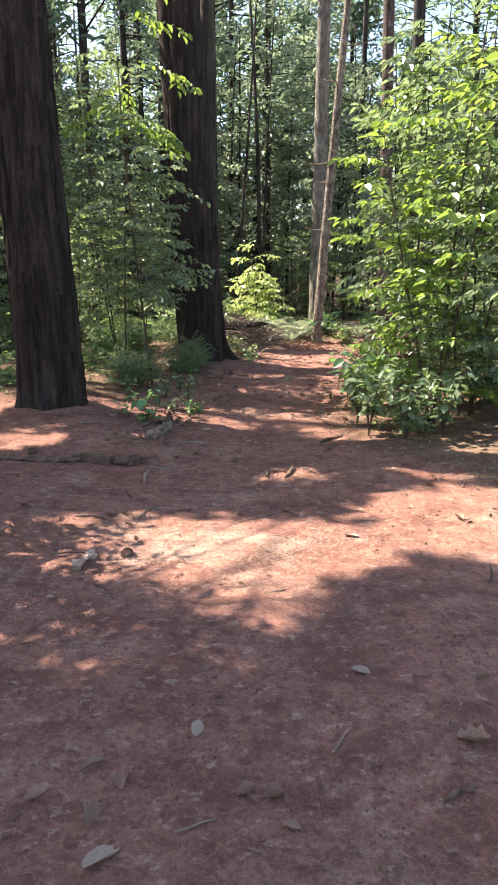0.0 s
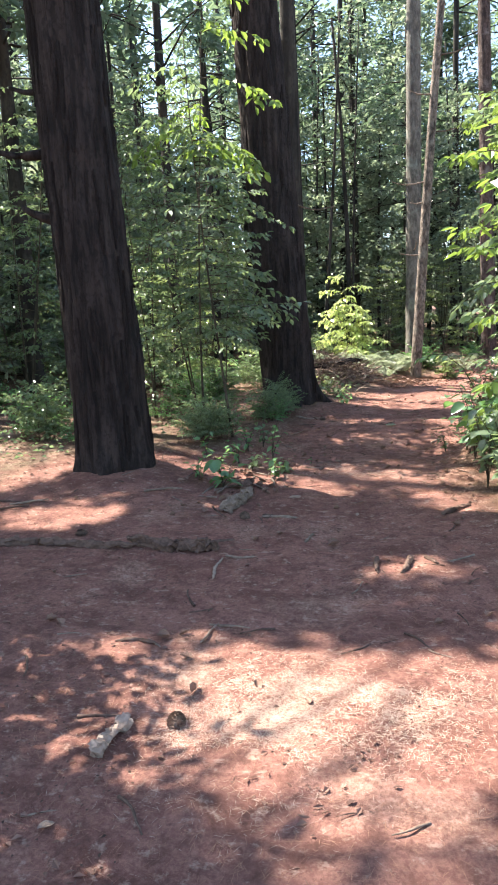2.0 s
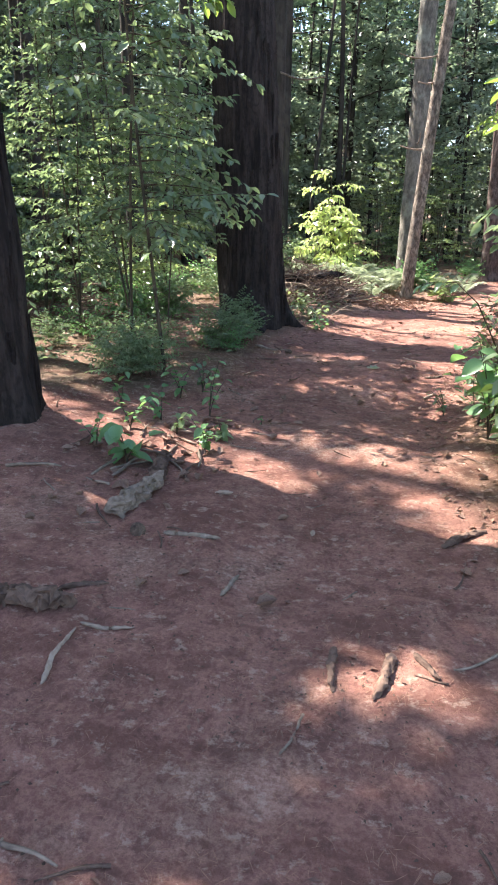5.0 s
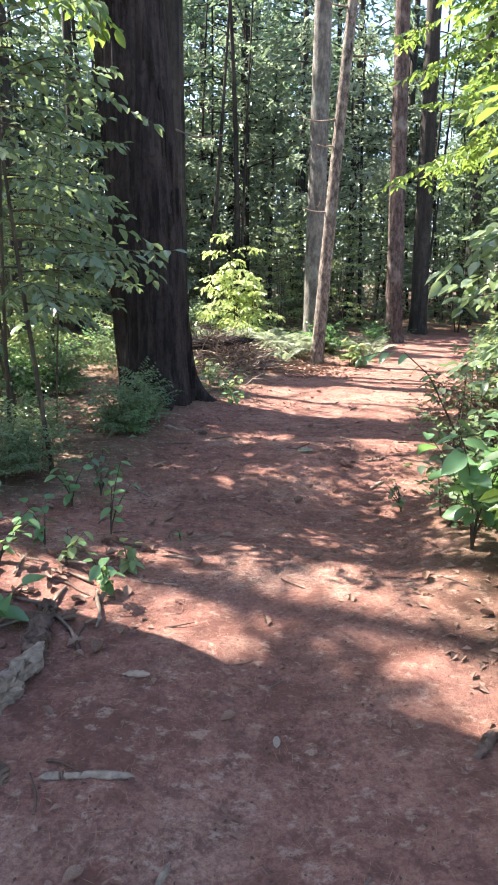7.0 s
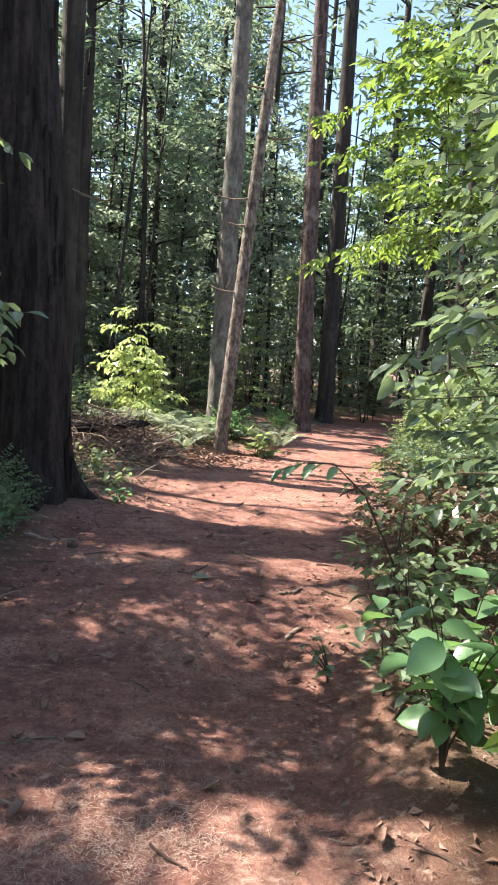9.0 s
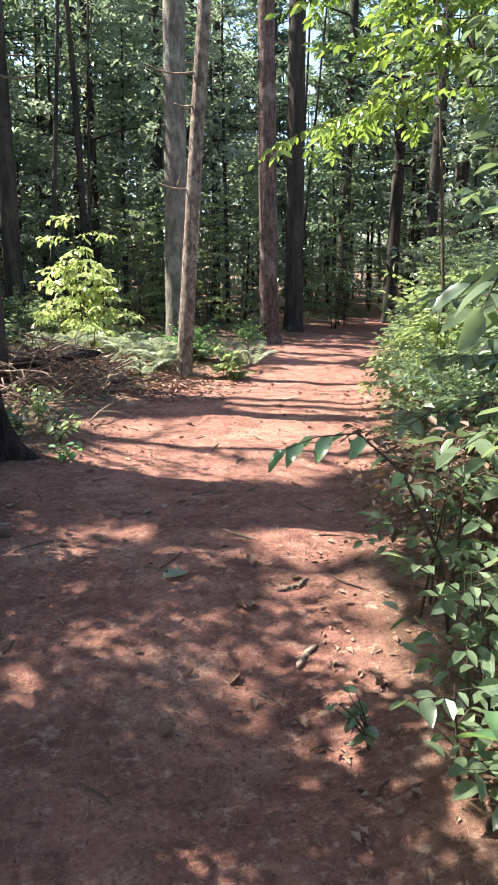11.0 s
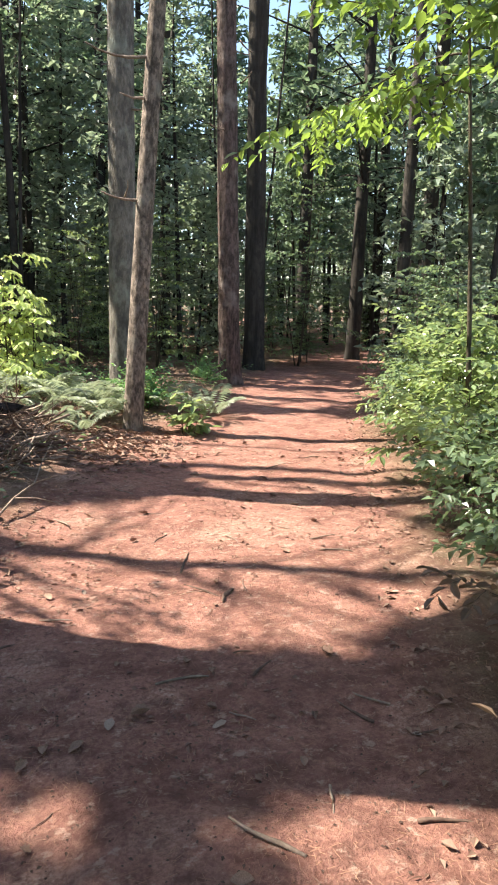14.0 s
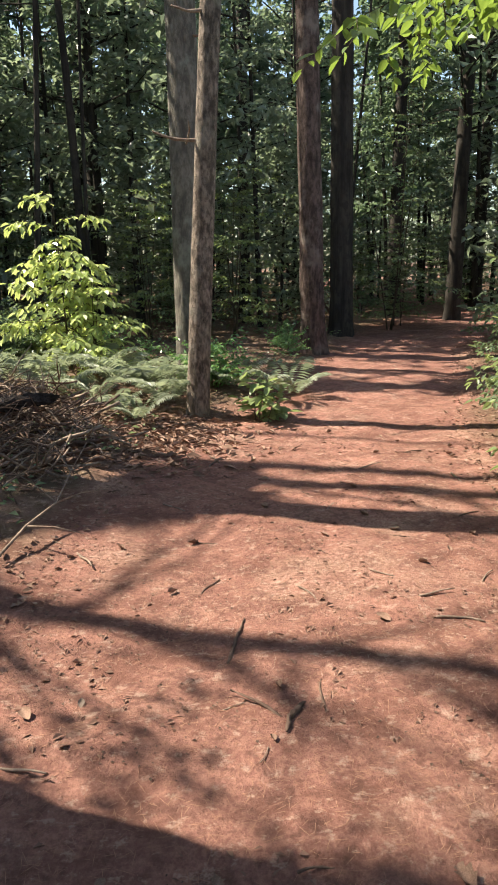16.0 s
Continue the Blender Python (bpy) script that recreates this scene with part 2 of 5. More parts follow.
class Leaves:
    """Collects leaves (place, way, face, length, width) and turns them into one mesh of folded blades."""

    def __init__(self):
        self.rows = []

    def add(self, p, d, n, length, width):
        self.rows.append((*p, *d, *n, length, width))

    def mesh(self, name, mat, blades=2, fold=0.25, droop=0.15):
        a = np.array(self.rows, dtype=float).reshape(-1, 11)
        p, d, n = a[:, 0:3], a[:, 3:6], a[:, 6:9]
        L, W = a[:, 9:10], a[:, 10:11]
        d = d / np.maximum(np.linalg.norm(d, axis=1, keepdims=True), 1e-6)
        s = np.cross(d, n)
        s /= np.maximum(np.linalg.norm(s, axis=1, keepdims=True), 1e-6)
        n = np.cross(s, d)
        cols = [p]
        if blades == 2:       # two quads on a fold: an oval pointed leaf
            for f, w in ((0.33, 0.46), (0.70, 0.40)):
                cols.append(p + d * L * f + s * W * w + n * W * fold * w * 2 - n * L * droop * f * f)
            cols.append(p + d * L - n * L * droop)
            for f, w in ((0.70, 0.40), (0.33, 0.46)):
                cols.append(p + d * L * f - s * W * w + n * W * fold * w * 2 - n * L * droop * f * f)
            quads = ((0, 3, 2, 1), (0, 5, 4, 3))
        else:                 # two triangles on a fold, for leaves far off
            cols.append(p + d * L * 0.45 + s * W * 0.5 + n * W * fold)
            cols.append(p + d * L - n * L * droop)
            cols.append(p + d * L * 0.45 - s * W * 0.5 + n * W * fold)
            quads = ((0, 2, 1), (0, 3, 2))
        k = len(cols)
        v = np.stack(cols, axis=1).reshape(-1, 3)
        base = np.arange(len(a))[:, None] * k
        f = np.concatenate([base + np.array(q)[None, :] for q in quads], axis=0)
        me = bpy.data.meshes.new(name)
        me.from_pydata(v.tolist(), [], f.tolist())
        me.materials.append(mat)
        me.update()
        return me


LEAF_SHAPES = {}


def leaf_shape(mat, ratio, droop):
    """One leaf blade of unit length along +x, face up, shared by all leaves of its kind."""
    key = (mat.name, round(ratio, 1), droop)
    if key not in LEAF_SHAPES:
        v, f, n = [], [], 6
        for i in range(n + 1):
            t = i / n
            w = ratio * 0.5 * math.sin(math.pi * min(1, t ** 0.8 * 1.0)) ** 0.8 if 0 < i < n else 0.012
            z = -droop * t * t
            for k in (-1, 0, 1):
                v.append((t, k * w, z + abs(k) * w * 0.3 + 0.012 * math.sin(i * 2.1 + k)))
        for i in range(n):
            for k in range(2):
                a = i * 3 + k
                f.append((a, a + 3, a + 4, a + 1))
        LEAF_SHAPES[key] = mesh_of("leaf", v, f, mat, True)
    return LEAF_SHAPES[key]


def leaf_object(parent, mat, p, d, n, length, ratio=0.55, droop=0.18):
    d = Vector(d).normalized()
    s = Vector(n).cross(d)
    if s.length < 0.05:
        s = Vector((0.3, 1, 0)).cross(d)
    s.normalize()
    n = d.cross(s)
    ob = part("leaf", leaf_shape(mat, ratio, droop), parent)
    m = Matrix((d, s, n)).transposed().to_4x4()
    m.translation = p
    ob.matrix_local = m @ Matrix.Diagonal((length, length, length, 1))
    return ob


def rnd(a, b):
    return random.uniform(a, b)


def jitter(v, s):
    return Vector((v[0] + random.gauss(0, s), v[1] + random.gauss(0, s), v[2] + random.gauss(0, s)))


def spray(wood, leaves, start, way, length, leaf=0.07, gap=0.045, thick=0.006, droop=0.25, ratio=0.52, twigs=True, fine=None):
    """A leafy side branch: a drooping twig with leaves in two ranks, and shorter twigs off it."""
    way = Vector(way).normalized()
    steps = max(3, int(length / 0.12))
    pts, p, d = [Vector(start)], Vector(start), way.copy()
    for i in range(steps):
        d = (d + Vector((rnd(-.12, .12), rnd(-.12, .12), rnd(-.1, .07) - droop / steps))).normalized()
        p = p + d * (length / steps)
        pts.append(p.copy())
    wood.tube(pts, [thick * (1 - 0.8 * i / steps) for i in range(steps + 1)], 4)
    side = 1
    s = length * 0.12
    while s < length:
        i = min(int(s / length * steps), steps - 1)
        fr = s / length * steps - i
        q = pts[i].lerp(pts[i + 1], fr)
        dd = (pts[i + 1] - pts[i]).normalized()
        lat = dd.cross(Vector((0, 0, 1)))
        if lat.length < 0.05:
            lat = Vector((1, 0, 0))
        lat.normalize()
        if twigs and random.random() < 0.3 and length > 0.4:
            spray(fine or wood, leaves, q, dd * 0.7 + lat * side, length * rnd(0.25, 0.5) * (1.1 - s / length * 0.6), leaf * 0.95, gap, thick * 0.6, droop, ratio, False)
        L = leaf * rnd(0.6, 1.2)
        leaves.add(q, jitter(dd * 0.55 + lat * side + Vector((0, 0, -0.38)), 0.22), jitter((0, 0, 1), 0.42), L, L * ratio * rnd(0.85, 1.15))
        side = -side
        s += gap * rnd(0.6, 1.4)
    leaves.add(pts[-1], jitter(d, 0.1), jitter((0, 0, 1), 0.3), leaf, leaf * ratio)


def stem_points(base, height, lean=(0, 0), bend=0.05, steps=12):
    pts = []
    ph = rnd(0, 6)
    for i in range(steps + 1):
        f = i / steps
        z = height * f
        pts.append(Vector((base[0] + lean[0] * z + bend * height * 0.3 * math.sin(ph + f * 3), base[1] + lean[1] * z + bend * height * 0.3 * math.cos(ph + f * 2.5), base[2] + z)))
    first = pts[0] - Vector(base)
    return [p - first for p in pts]


def sapling(at, height, spread, n, label, mat=None, leaf=0.075, start=0.2, lean=(0, 0), thick=0.014, name="sapling", category="sapling", gap=0.045, stems=1, toward=None, group="understorey saplings", blades=2, droop=0.3, up=0.25, pick=0, ratio=0.52, aim=0.5):
    """A young broad-leaved tree: one or more thin stems with tiers of leafy sprays."""
    ob = thing(name, (at[0], at[1], ground_z(at[0], at[1])), label, category, group)
    wood, leaves, w2, fine = Wood(), Leaves(), Wood(), Wood()
    mat, made = mat or M_LEAF, 0
    for s in range(stems):
        ln = (lean[0] + (rnd(-.18, .18) if stems > 1 else 0), lean[1] + (rnd(-.18, .18) if stems > 1 else 0))
        b = (rnd(-.12, .12) * (stems > 1), rnd(-.12, .12) * (stems > 1), -0.03)
        h = height * (rnd(0.65, 1.0) if s else 1.0)
        pts = stem_points(b, h, ln)
        wood.tube(pts, [thick * (1 - 0.8 * i / (len(pts) - 1)) for i in range(len(pts))], 6)
        for k in range(n // stems):
            f = start + (1 - start) * (k + rnd(0, 1)) / (n // stems)
            i = min(int(f * (len(pts) - 1)), len(pts) - 2)
            p = pts[i].lerp(pts[i + 1], f * (len(pts) - 1) - i)
            a = k * 2.4 + rnd(-.5, .5)
            if toward is not None and random.random() < aim:
                a = toward + rnd(-.9, .9)
            ln_ = spread * (1.0 - 0.45 * f) * rnd(0.4, 1.15)
            tip = ob.location + p + Vector((math.cos(a), math.sin(a), up)) * ln_ * 0.6
            tip -= TO_SUN * ((tip.z - 0.6) / TO_SUN.z)
            if at[0] < 0 and math.hypot(tip.x - 1.55, tip.y - 9.25) < 0.7:      # the sun reaches the large-leaved plants
                continue
            first = len(leaves.rows)
            if pick:
                w2 = Wood()
            spray(w2, leaves, p, (math.cos(a), math.sin(a), up + 0.5 * f * up), ln_, leaf, gap, thick * 0.4, droop, ratio, fine=fine)
            if pick:
                br = part("branch", w2.mesh("sapling_branch", M_STEM), ob)
                kept = []
                for r in leaves.rows[first:]:
                    if made < pick and random.random() < 0.22:
                        leaf_object(br, mat, r[0:3], r[3:6], r[6:9], r[9], ratio)
                        made += 1
                    else:
                        kept.append(r)
                leaves.rows[first:] = kept
    part("trunk", wood.mesh("sapling_stem", M_STEM), ob)
    if not pick:
        tagged(part("branchwork", w2.mesh("sapling_twigs", M_STEM), ob), kind="stuff")
    if fine.v:
        tagged(part("twigwork", fine.mesh("sapling_side_twigs", M_STEM), ob), kind="stuff")
    if leaves.rows:
        tagged(part("crown", leaves.mesh("sapling_leaves", mat, blades), ob), kind="stuff")
    return ob


# ---------------------------------------------------------------- the ground
def lerp_rows(rows, y):
    if y <= rows[0][0]:
        return rows[0][1]
    for (a, va), (b, vb) in zip(rows, rows[1:]):
        if y <= b:
            return va + (vb - va) * (y - a) / (b - a)
    return rows[-1][1]


LEFT_EDGE = [(-6, -2.4), (2, -2.6), (6, -3.0), (8.8, -3.4), (9.6, -2.2), (10.2, -0.95), (13, -0.8), (14.2, -0.4), (16.4, 0.15), (18, 0.75), (21, 2.4), (25, 4.1), (28, 5.6), (34, 10)]
RIGHT_EDGE = [(-6, 2.4), (4, 2.6), (6.2, 2.4), (7.5, 1.35), (9.7, 1.25), (11.4, 1.55), (13, 2.1), (14.2, 2.55), (15.6, 3.15), (18.3, 4.0), (23.6, 6.2), (27, 8.5), (34, 13)]


def trodden(x, y):
    """1 on the bare path, 0 in the litter beside it."""
    l, r = lerp_rows(LEFT_EDGE, y), lerp_rows(RIGHT_EDGE, y)
    wob = 0.25 * noise.noise(Vector((x * 1.3, y * 1.3, 2.0)))
    d = min(x - l, r - x) + wob
    return max(0.0, min(1.0, d / 0.5 + 0.5))


# mounds and hollows of the ground: place, height, reach
HUMPS = [(-2.28, 8.85, 0.14, 1.0), (-1.15, 13.78, 0.12, 0.9), (1.08, 19.4, -0.07, 0.7), (-0.3, 5.5, -0.065, 1.3), (0.4, 7.4, -0.04, 0.6), (0.7, 10.3, -0.075, 0.8), (0.75, 11.7, 0.06, 0.6), (0.9, 15.2, -0.08, 1.0)]


def ground_z(x, y):
    if abs(x) > 40 or y > 60 or y < -30:
        return 0.0
    t = trodden(x, y)
    z = 0.05 * noise.noise(Vector((x * 0.35, y * 0.35, 0))) + 0.028 * noise.noise(Vector((x * 1.7, y * 1.7, 5)))
    z += 0.02 * noise.noise(Vector((x * 4.4, y * 4.4, 9))) + 0.008 * noise.noise(Vector((x * 11, y * 11, 3)))
    z += (1 - t) * (0.06 + 0.05 * noise.noise(Vector((x * 0.9, y * 0.9, 4))))
    for cx, cy, h, s in HUMPS:
        z += h * math.exp(-((x - cx) ** 2 + (y - cy) ** 2) / (s * s))
    f = max(0.0, min(1.0, (y - 13) / 5))
    z -= 0.1 * f * f * (3 - 2 * f)
    return z


def spaced(lo, hi, step, far):
    mid = list(np.arange(lo, hi + 1e-6, step))
    a, b, g = [], [], step
    x = lo
    while x > -far:
        g *= 1.35
        x -= g
        a.append(x)
    x, g = hi, step
    while x < far:
        g *= 1.35
        x += g
        b.append(x)
    return a[::-1] + mid + b


GRID = []


def gz(x, y):
    """The height of the ground sheet itself, between its vertices."""
    xs, ys, v = GRID
    i = min(max(int(np.searchsorted(xs, x)) - 1, 0), len(xs) - 2)
    j = min(max(int(np.searchsorted(ys, y)) - 1, 0), len(ys) - 2)
    w = len(xs)
    fx, fy = (x - xs[i]) / (xs[i + 1] - xs[i]), (y - ys[j]) / (ys[j + 1] - ys[j])
    a, b = v[j * w + i][2], v[j * w + i + 1][2]
    c, d = v[(j + 1) * w + i][2], v[(j + 1) * w + i + 1][2]
    return (a * (1 - fx) + b * fx) * (1 - fy) + (c * (1 - fx) + d * fx) * fy


def make_ground():
    xs, ys = spaced(-5.0, 7.5, 0.075, 400), spaced(0.5, 26, 0.075, 400)
    v = [(x, y, ground_z(x, y)) for y in ys for x in xs]
    w = len(xs)
    f = [(j * w + i, j * w + i + 1, (j + 1) * w + i + 1, (j + 1) * w + i) for j in range(len(ys) - 1) for i in range(w - 1)]
    me = mesh_of("ground", v, f, M_GROUND, True)
    GRID.extend((xs, ys, v))
    at = me.attributes.new("trodden", 'FLOAT', 'POINT')
    at.data.foreach_set("value", [trodden(p[0], p[1]) for p in v])
    single("ground", me, Matrix(), "reddish-brown bare earth forest path edged with leaf litter", "ground", kind="structure")


make_ground()


# ---------------------------------------------------------------- the large trees
def big_tree(name, at, label, height, r0, r_top, mat, top=(0, 0), flare=0.35, segs=56, rough=0.07, spread_roots=5, category="tree", group="", bow=0.0):
    """A tall trunk with root flare and furrowed bark. top: by how much its top stands off from its foot."""
    z0 = ground_z(at[0], at[1])
    ob = thing(name, (at[0], at[1], z0), label, category, group)
    ph = rnd(0, 6)
    zs = [-0.25, -0.1, 0, 0.06, 0.13, 0.22, 0.34, 0.5, 0.7]
    while zs[-1] < height:
        zs.append(zs[-1] + (0.14 if zs[-1] < 7 else 0.6))
    pts = [Vector((top[0] * max(z, 0) / height + bow * math.sin(math.pi * min(1, max(z, 0) / height)), top[1] * max(z, 0) / height, z)) for z in zs]
    rad = [r_top + (r0 - r_top) * max(0.0, 1 - max(z, 0) / height) ** 1.1 for z in zs]

    def fl(z, a):
        e = math.exp(-max(z, 0) / 0.28)
        return flare * e * (0.55 + 0.45 * math.sin(spread_roots * a + ph) + 0.3 * math.sin(2 * a + ph * 2))
    wood = Wood().tube(pts, rad, segs, rough, ph, fl)
    part("trunk", wood.mesh(name + "_trunk", mat), ob)
    return ob


def stub(ob, mat, p, way, length, r, label="broken dead branch stub"):
    way = Vector(way).normalized()
    p = Vector(p)
    pts = [p + way * length * f + Vector((0, 0, -0.08 * length * math.sin(f * 3))) + Vector((rnd(-.02, .02), rnd(-.02, .02), rnd(-.02, .02))) * length * f for f in (0, .2, .4, .6, .8, 1)]
    part("branch_stub", Wood().tube(pts, [r * (1 - .6 * i / 5) for i in range(6)], 6).mesh("stub", mat), ob, label)


def bark_plates(tree, n, r0, r_top, height, top, mat, z_hi):
    """Long furrowed plates of bark set proud of the trunk."""
    ob, shapes = tree.children[0], []
    for k in range(5):
        w, h, v, f = 0.5, 0.5, [], []
        for i in range(7):
            t = i / 6
            ww = w * (math.sin(math.pi * (0.1 + 0.8 * t)) ** 0.5) * rnd(0.75, 1.05)
            sh = rnd(-.12, .12)
            v += [(-ww + sh, -0.35, t - h), (-ww * 0.6 + sh, 0.6 * rnd(.7, 1), t - h), (ww * 0.6 + sh, 0.6 * rnd(.7, 1), t - h), (ww + sh, -0.35, t - h)]
        for i in range(6):
            for c in range(3):
                a = i * 4 + c
                f.append((a, a + 1, a + 5, a + 4))
        shapes.append(mesh_of("bark_plate", v, f, mat, True))
    for i in range(n):
        z = 0.05 + (z_hi - 0.05) * (i + rnd(0, 1)) / n
        a = rnd(0, 6.283)
        r = (r_top + (r0 - r_top) * (1 - z / height) ** 1.1) * (1 + 0.08 * math.exp(-z / 0.28))
        c = Vector((top[0] * z / height + math.cos(a) * r * 0.985, math.sin(a) * r * 0.985, z))
        p = part("bark_plate", shapes[i % 5], ob)
        p.matrix_local = Matrix.Translation(c) @ pose(0, 0, 0, 0, rnd(-3, 3), math.degrees(a) - 90) @ Matrix.Diagonal((rnd(0.035, 0.075), 0.03, rnd(0.22, 0.6), 1))


def roots(ob, n, r, mat, reach):
    for k in range(n):
        a = 6.283 * (k + rnd(-.25, .25)) / n
        L = reach * rnd(0.6, 1.1)
        pts = [Vector((math.cos(a) * (r * 0.72 + L * f), math.sin(a) * (r * 0.72 + L * f), 0.2 * (1 - f) ** 2.0 - 0.02 - 0.09 * f)) for f in (0, .2, .4, .6, .8, 1)]
        part("root", Wood().tube(pts, [0.12, 0.125, 0.11, 0.085, 0.06, 0.03], 9, 0.15, k).mesh("root", mat), ob)


pine_near = big_tree("pine_tree", (-2.28, 8.85), "thick old pine with dark furrowed bark on a mound", 17, 0.375, 0.27, M_BARK_PINE, (-0.62, 0), 0.12, 72, 0.09)
bark_plates(pine_near, 260, 0.375, 0.27, 17, (-0.62, 0), M_BARK_PINE, 5.5)
roots(pine_near, 5, 0.36, M_BARK_PINE, 0.3)
stub(pine_near, M_BARK_PINE, (-0.4, -0.05, 3.15), (-1, -0.15, 0.1), 0.62, 0.06)
stub(pine_near, M_BARK_PINE, (-0.36, -0.12, 2.5), (-1, -0.35, 0.45), 0.36, 0.06)
stub(pine_near, M_BARK_PINE, (-0.42, 0.05, 3.75), (-1, 0.1, 0.2), 0.45, 0.04)
pine_mid = big_tree("pine_tree", (-1.15, 13.78), "thick old pine with dark furrowed bark and spreading roots", 18, 0.44, 0.24, M_BARK_PINE, (-1.05, 0), 0.24, 72, 0.09)
bark_plates(pine_mid, 280, 0.44, 0.24, 18, (-1.05, 0), M_BARK_PINE, 7)
roots(pine_mid, 6, 0.44, M_BARK_PINE, 0.45)
lean_tree = big_tree("leaning_tree", (1.1, 19.3), "slender leaning tree with sunlit brown-grey bark", 13, 0.13, 0.06, M_BARK_TAN, (0.95, 0), 0.12, 28, 0.05, bow=-0.05)
for z, dx, l in ((2.9, -1, .45), (4.55, -1, .7), (4.1, -.7, .35), (5.6, 1, .5), (6.4, -1, .5), (7.2, .8, .6)):
    stub(lean_tree, M_DEAD, (0.95 * z / 13 + 0.06 * dx, 0, z), (dx, -0.3, rnd(-.1, .25)), l * 1.2, 0.022, "bare pale broken twig")
grey_tree = big_tree("grey_tree", (1.12, 21.6), "straight tall tree with pale grey bark", 16, 0.225, 0.14, M_BARK_GREY, (0.0, 0), 0.3, 32, 0.05)
red_tree = big_tree("red_pine_tree", (3.38, 23.8), "tall red-barked pine beside the far path", 17, 0.215, 0.13, M_BARK_RED, (-0.55, 0), 0.4, 32, 0.06)
twin_tree = big_tree("pine_tree", (4.55, 26.4), "tall dark pine behind the red-barked pine", 17, 0.25, 0.16, M_BARK_FAR, (-0.35, 0), 0.3, 28, 0.05)
brush_tree = big_tree("pine_tree", (-1.5, 17.35), "dark reddish-brown pine trunk beside the brush pile", 17, 0.185, 0.12, M_BARK_FAR, (0.0, 0), 0.3, 32, 0.06)
stub(brush_tree, M_DEAD, (0.1, -0.12, 3.9), (0.9, -0.4, -0.15), 0.9, 0.02, "bare grey broken branch")
for ob, r, zs in ((grey_tree, 0.2, (3.1, 4.4, 5.2, 6.3, 7.4)), (red_tree, 0.19, (4.8, 5.6, 6.4, 7.5)), (twin_tree, 0.22, (5.0, 6.2, 7.0))):
    for z in zs:
        a = rnd(0, 6.28)
        stub(ob, M_DEAD, (math.cos(a) * r * 0.8, math.sin(a) * r * 0.8, z), (math.cos(a), math.sin(a), rnd(-.1, .3)), rnd(0.3, 0.8), 0.018, "bare grey broken twig")
# ---------------------------------------------------------------- sunlit places that the canopy leaves open
LIT = [(0.45, 4.88, 0.7, 0.38), (-0.35, 4.9, 0.5, 0.35), (0.15, 4.1, 0.5, 0.3), (-0.25, 3.65, 0.05, 0.05), (-0.65, 4.45, 0.05, 0.05), (-1.1, 4.95, 0.1, 0.05), (-1.0, 4.15, 0.0, 0.0), (-0.5, 3.75, 0.05, 0.02), (-1.45, 4.6, 0.05, 0.02),
       (1.95, 5.55, 0.45, 0.5), (2.3, 6.8, 0.45, 0.1), (-2.3, 7.3, 0.2, 0.05), (-2.0, 9.45, 0.35, 0.25), (-3.3, 8.8, 0.4, 0.35)]
LIT += [(0.3, 8.98, 0.65, 0.12), (0.0, 8.5, 0.15, 0.1), (0.4, 9.15, 0.75, 0.05), (1.1, 8.4, 0.2, 0.2), (1.25, 7.7, 0.1, 0.3), (0.75, 6.55, 0.12, -0.05), (-1.35, 9.1, 0.0, 0.0), (1.25, 10.25, 0.05, 0.15), (1.55, 11.95, 0.35, 0.1), (1.3, 11.05, 0.1, 0.2), (0.15, 12.4, 0.0, -0.05)]
LIT += [(1.4, 14.1, 1.5, 0.7), (1.6, 15.4, 1.6, 0.5), (2.7, 16.8, 1.0, 0.9), (2.3, 17.9, 1.7, 0.5), (2.6, 18.9, 1.9, 1.1), (4.2, 21.6, 0.8, 0.3), (3.6, 22.6, 0.7, 0.25)]
SPECKLED = [(-0.9, 4.5, 1.2, 1.1), (-0.1, 3.8, 1.0, 0.7), (0.5, 9.6, 0.9, 0.3), (0.2, 11.4, 0.9, 0.85), (-0.3, 12.3, 0.4, 0.5), (4.6, 23.3, 1.4, 1.0), (-2.2, 7.5, 0.7, 0.5)]
# sunlit foliage: centre of the ground under the sun's ray through its middle
OPEN = [(7.5, 31.0, 4.0, 2.2, 2.0), (2.3, 8.5, 2.2, 0.8, 0.9), (-0.6, 22.4, 1.3, 1.7, 1.6), (4.6, 16.8, 1.0, 1.5, 1.6), (2.2, 15.2, 3.6, 1.3, 1.0), (-1.7, 10.8, 4.4, 0.55, 0.5), (1.5, 9.25, 0.6, 0.6, 0.5), (0.3, 19.5, 0.3, 1.0, 0.8), (1.5, 19.2, 5.0, 0.5, 0.5), (3.4, 23.7, 3.0, 0.4, 0.4), (-0.9, 17.9, 0.5, 0.8, 1.1), (-1.0, 8.6, 0.2, 0.4, 0.5), (1.7, 7.8, 0.5, 0.6, 0.5)]


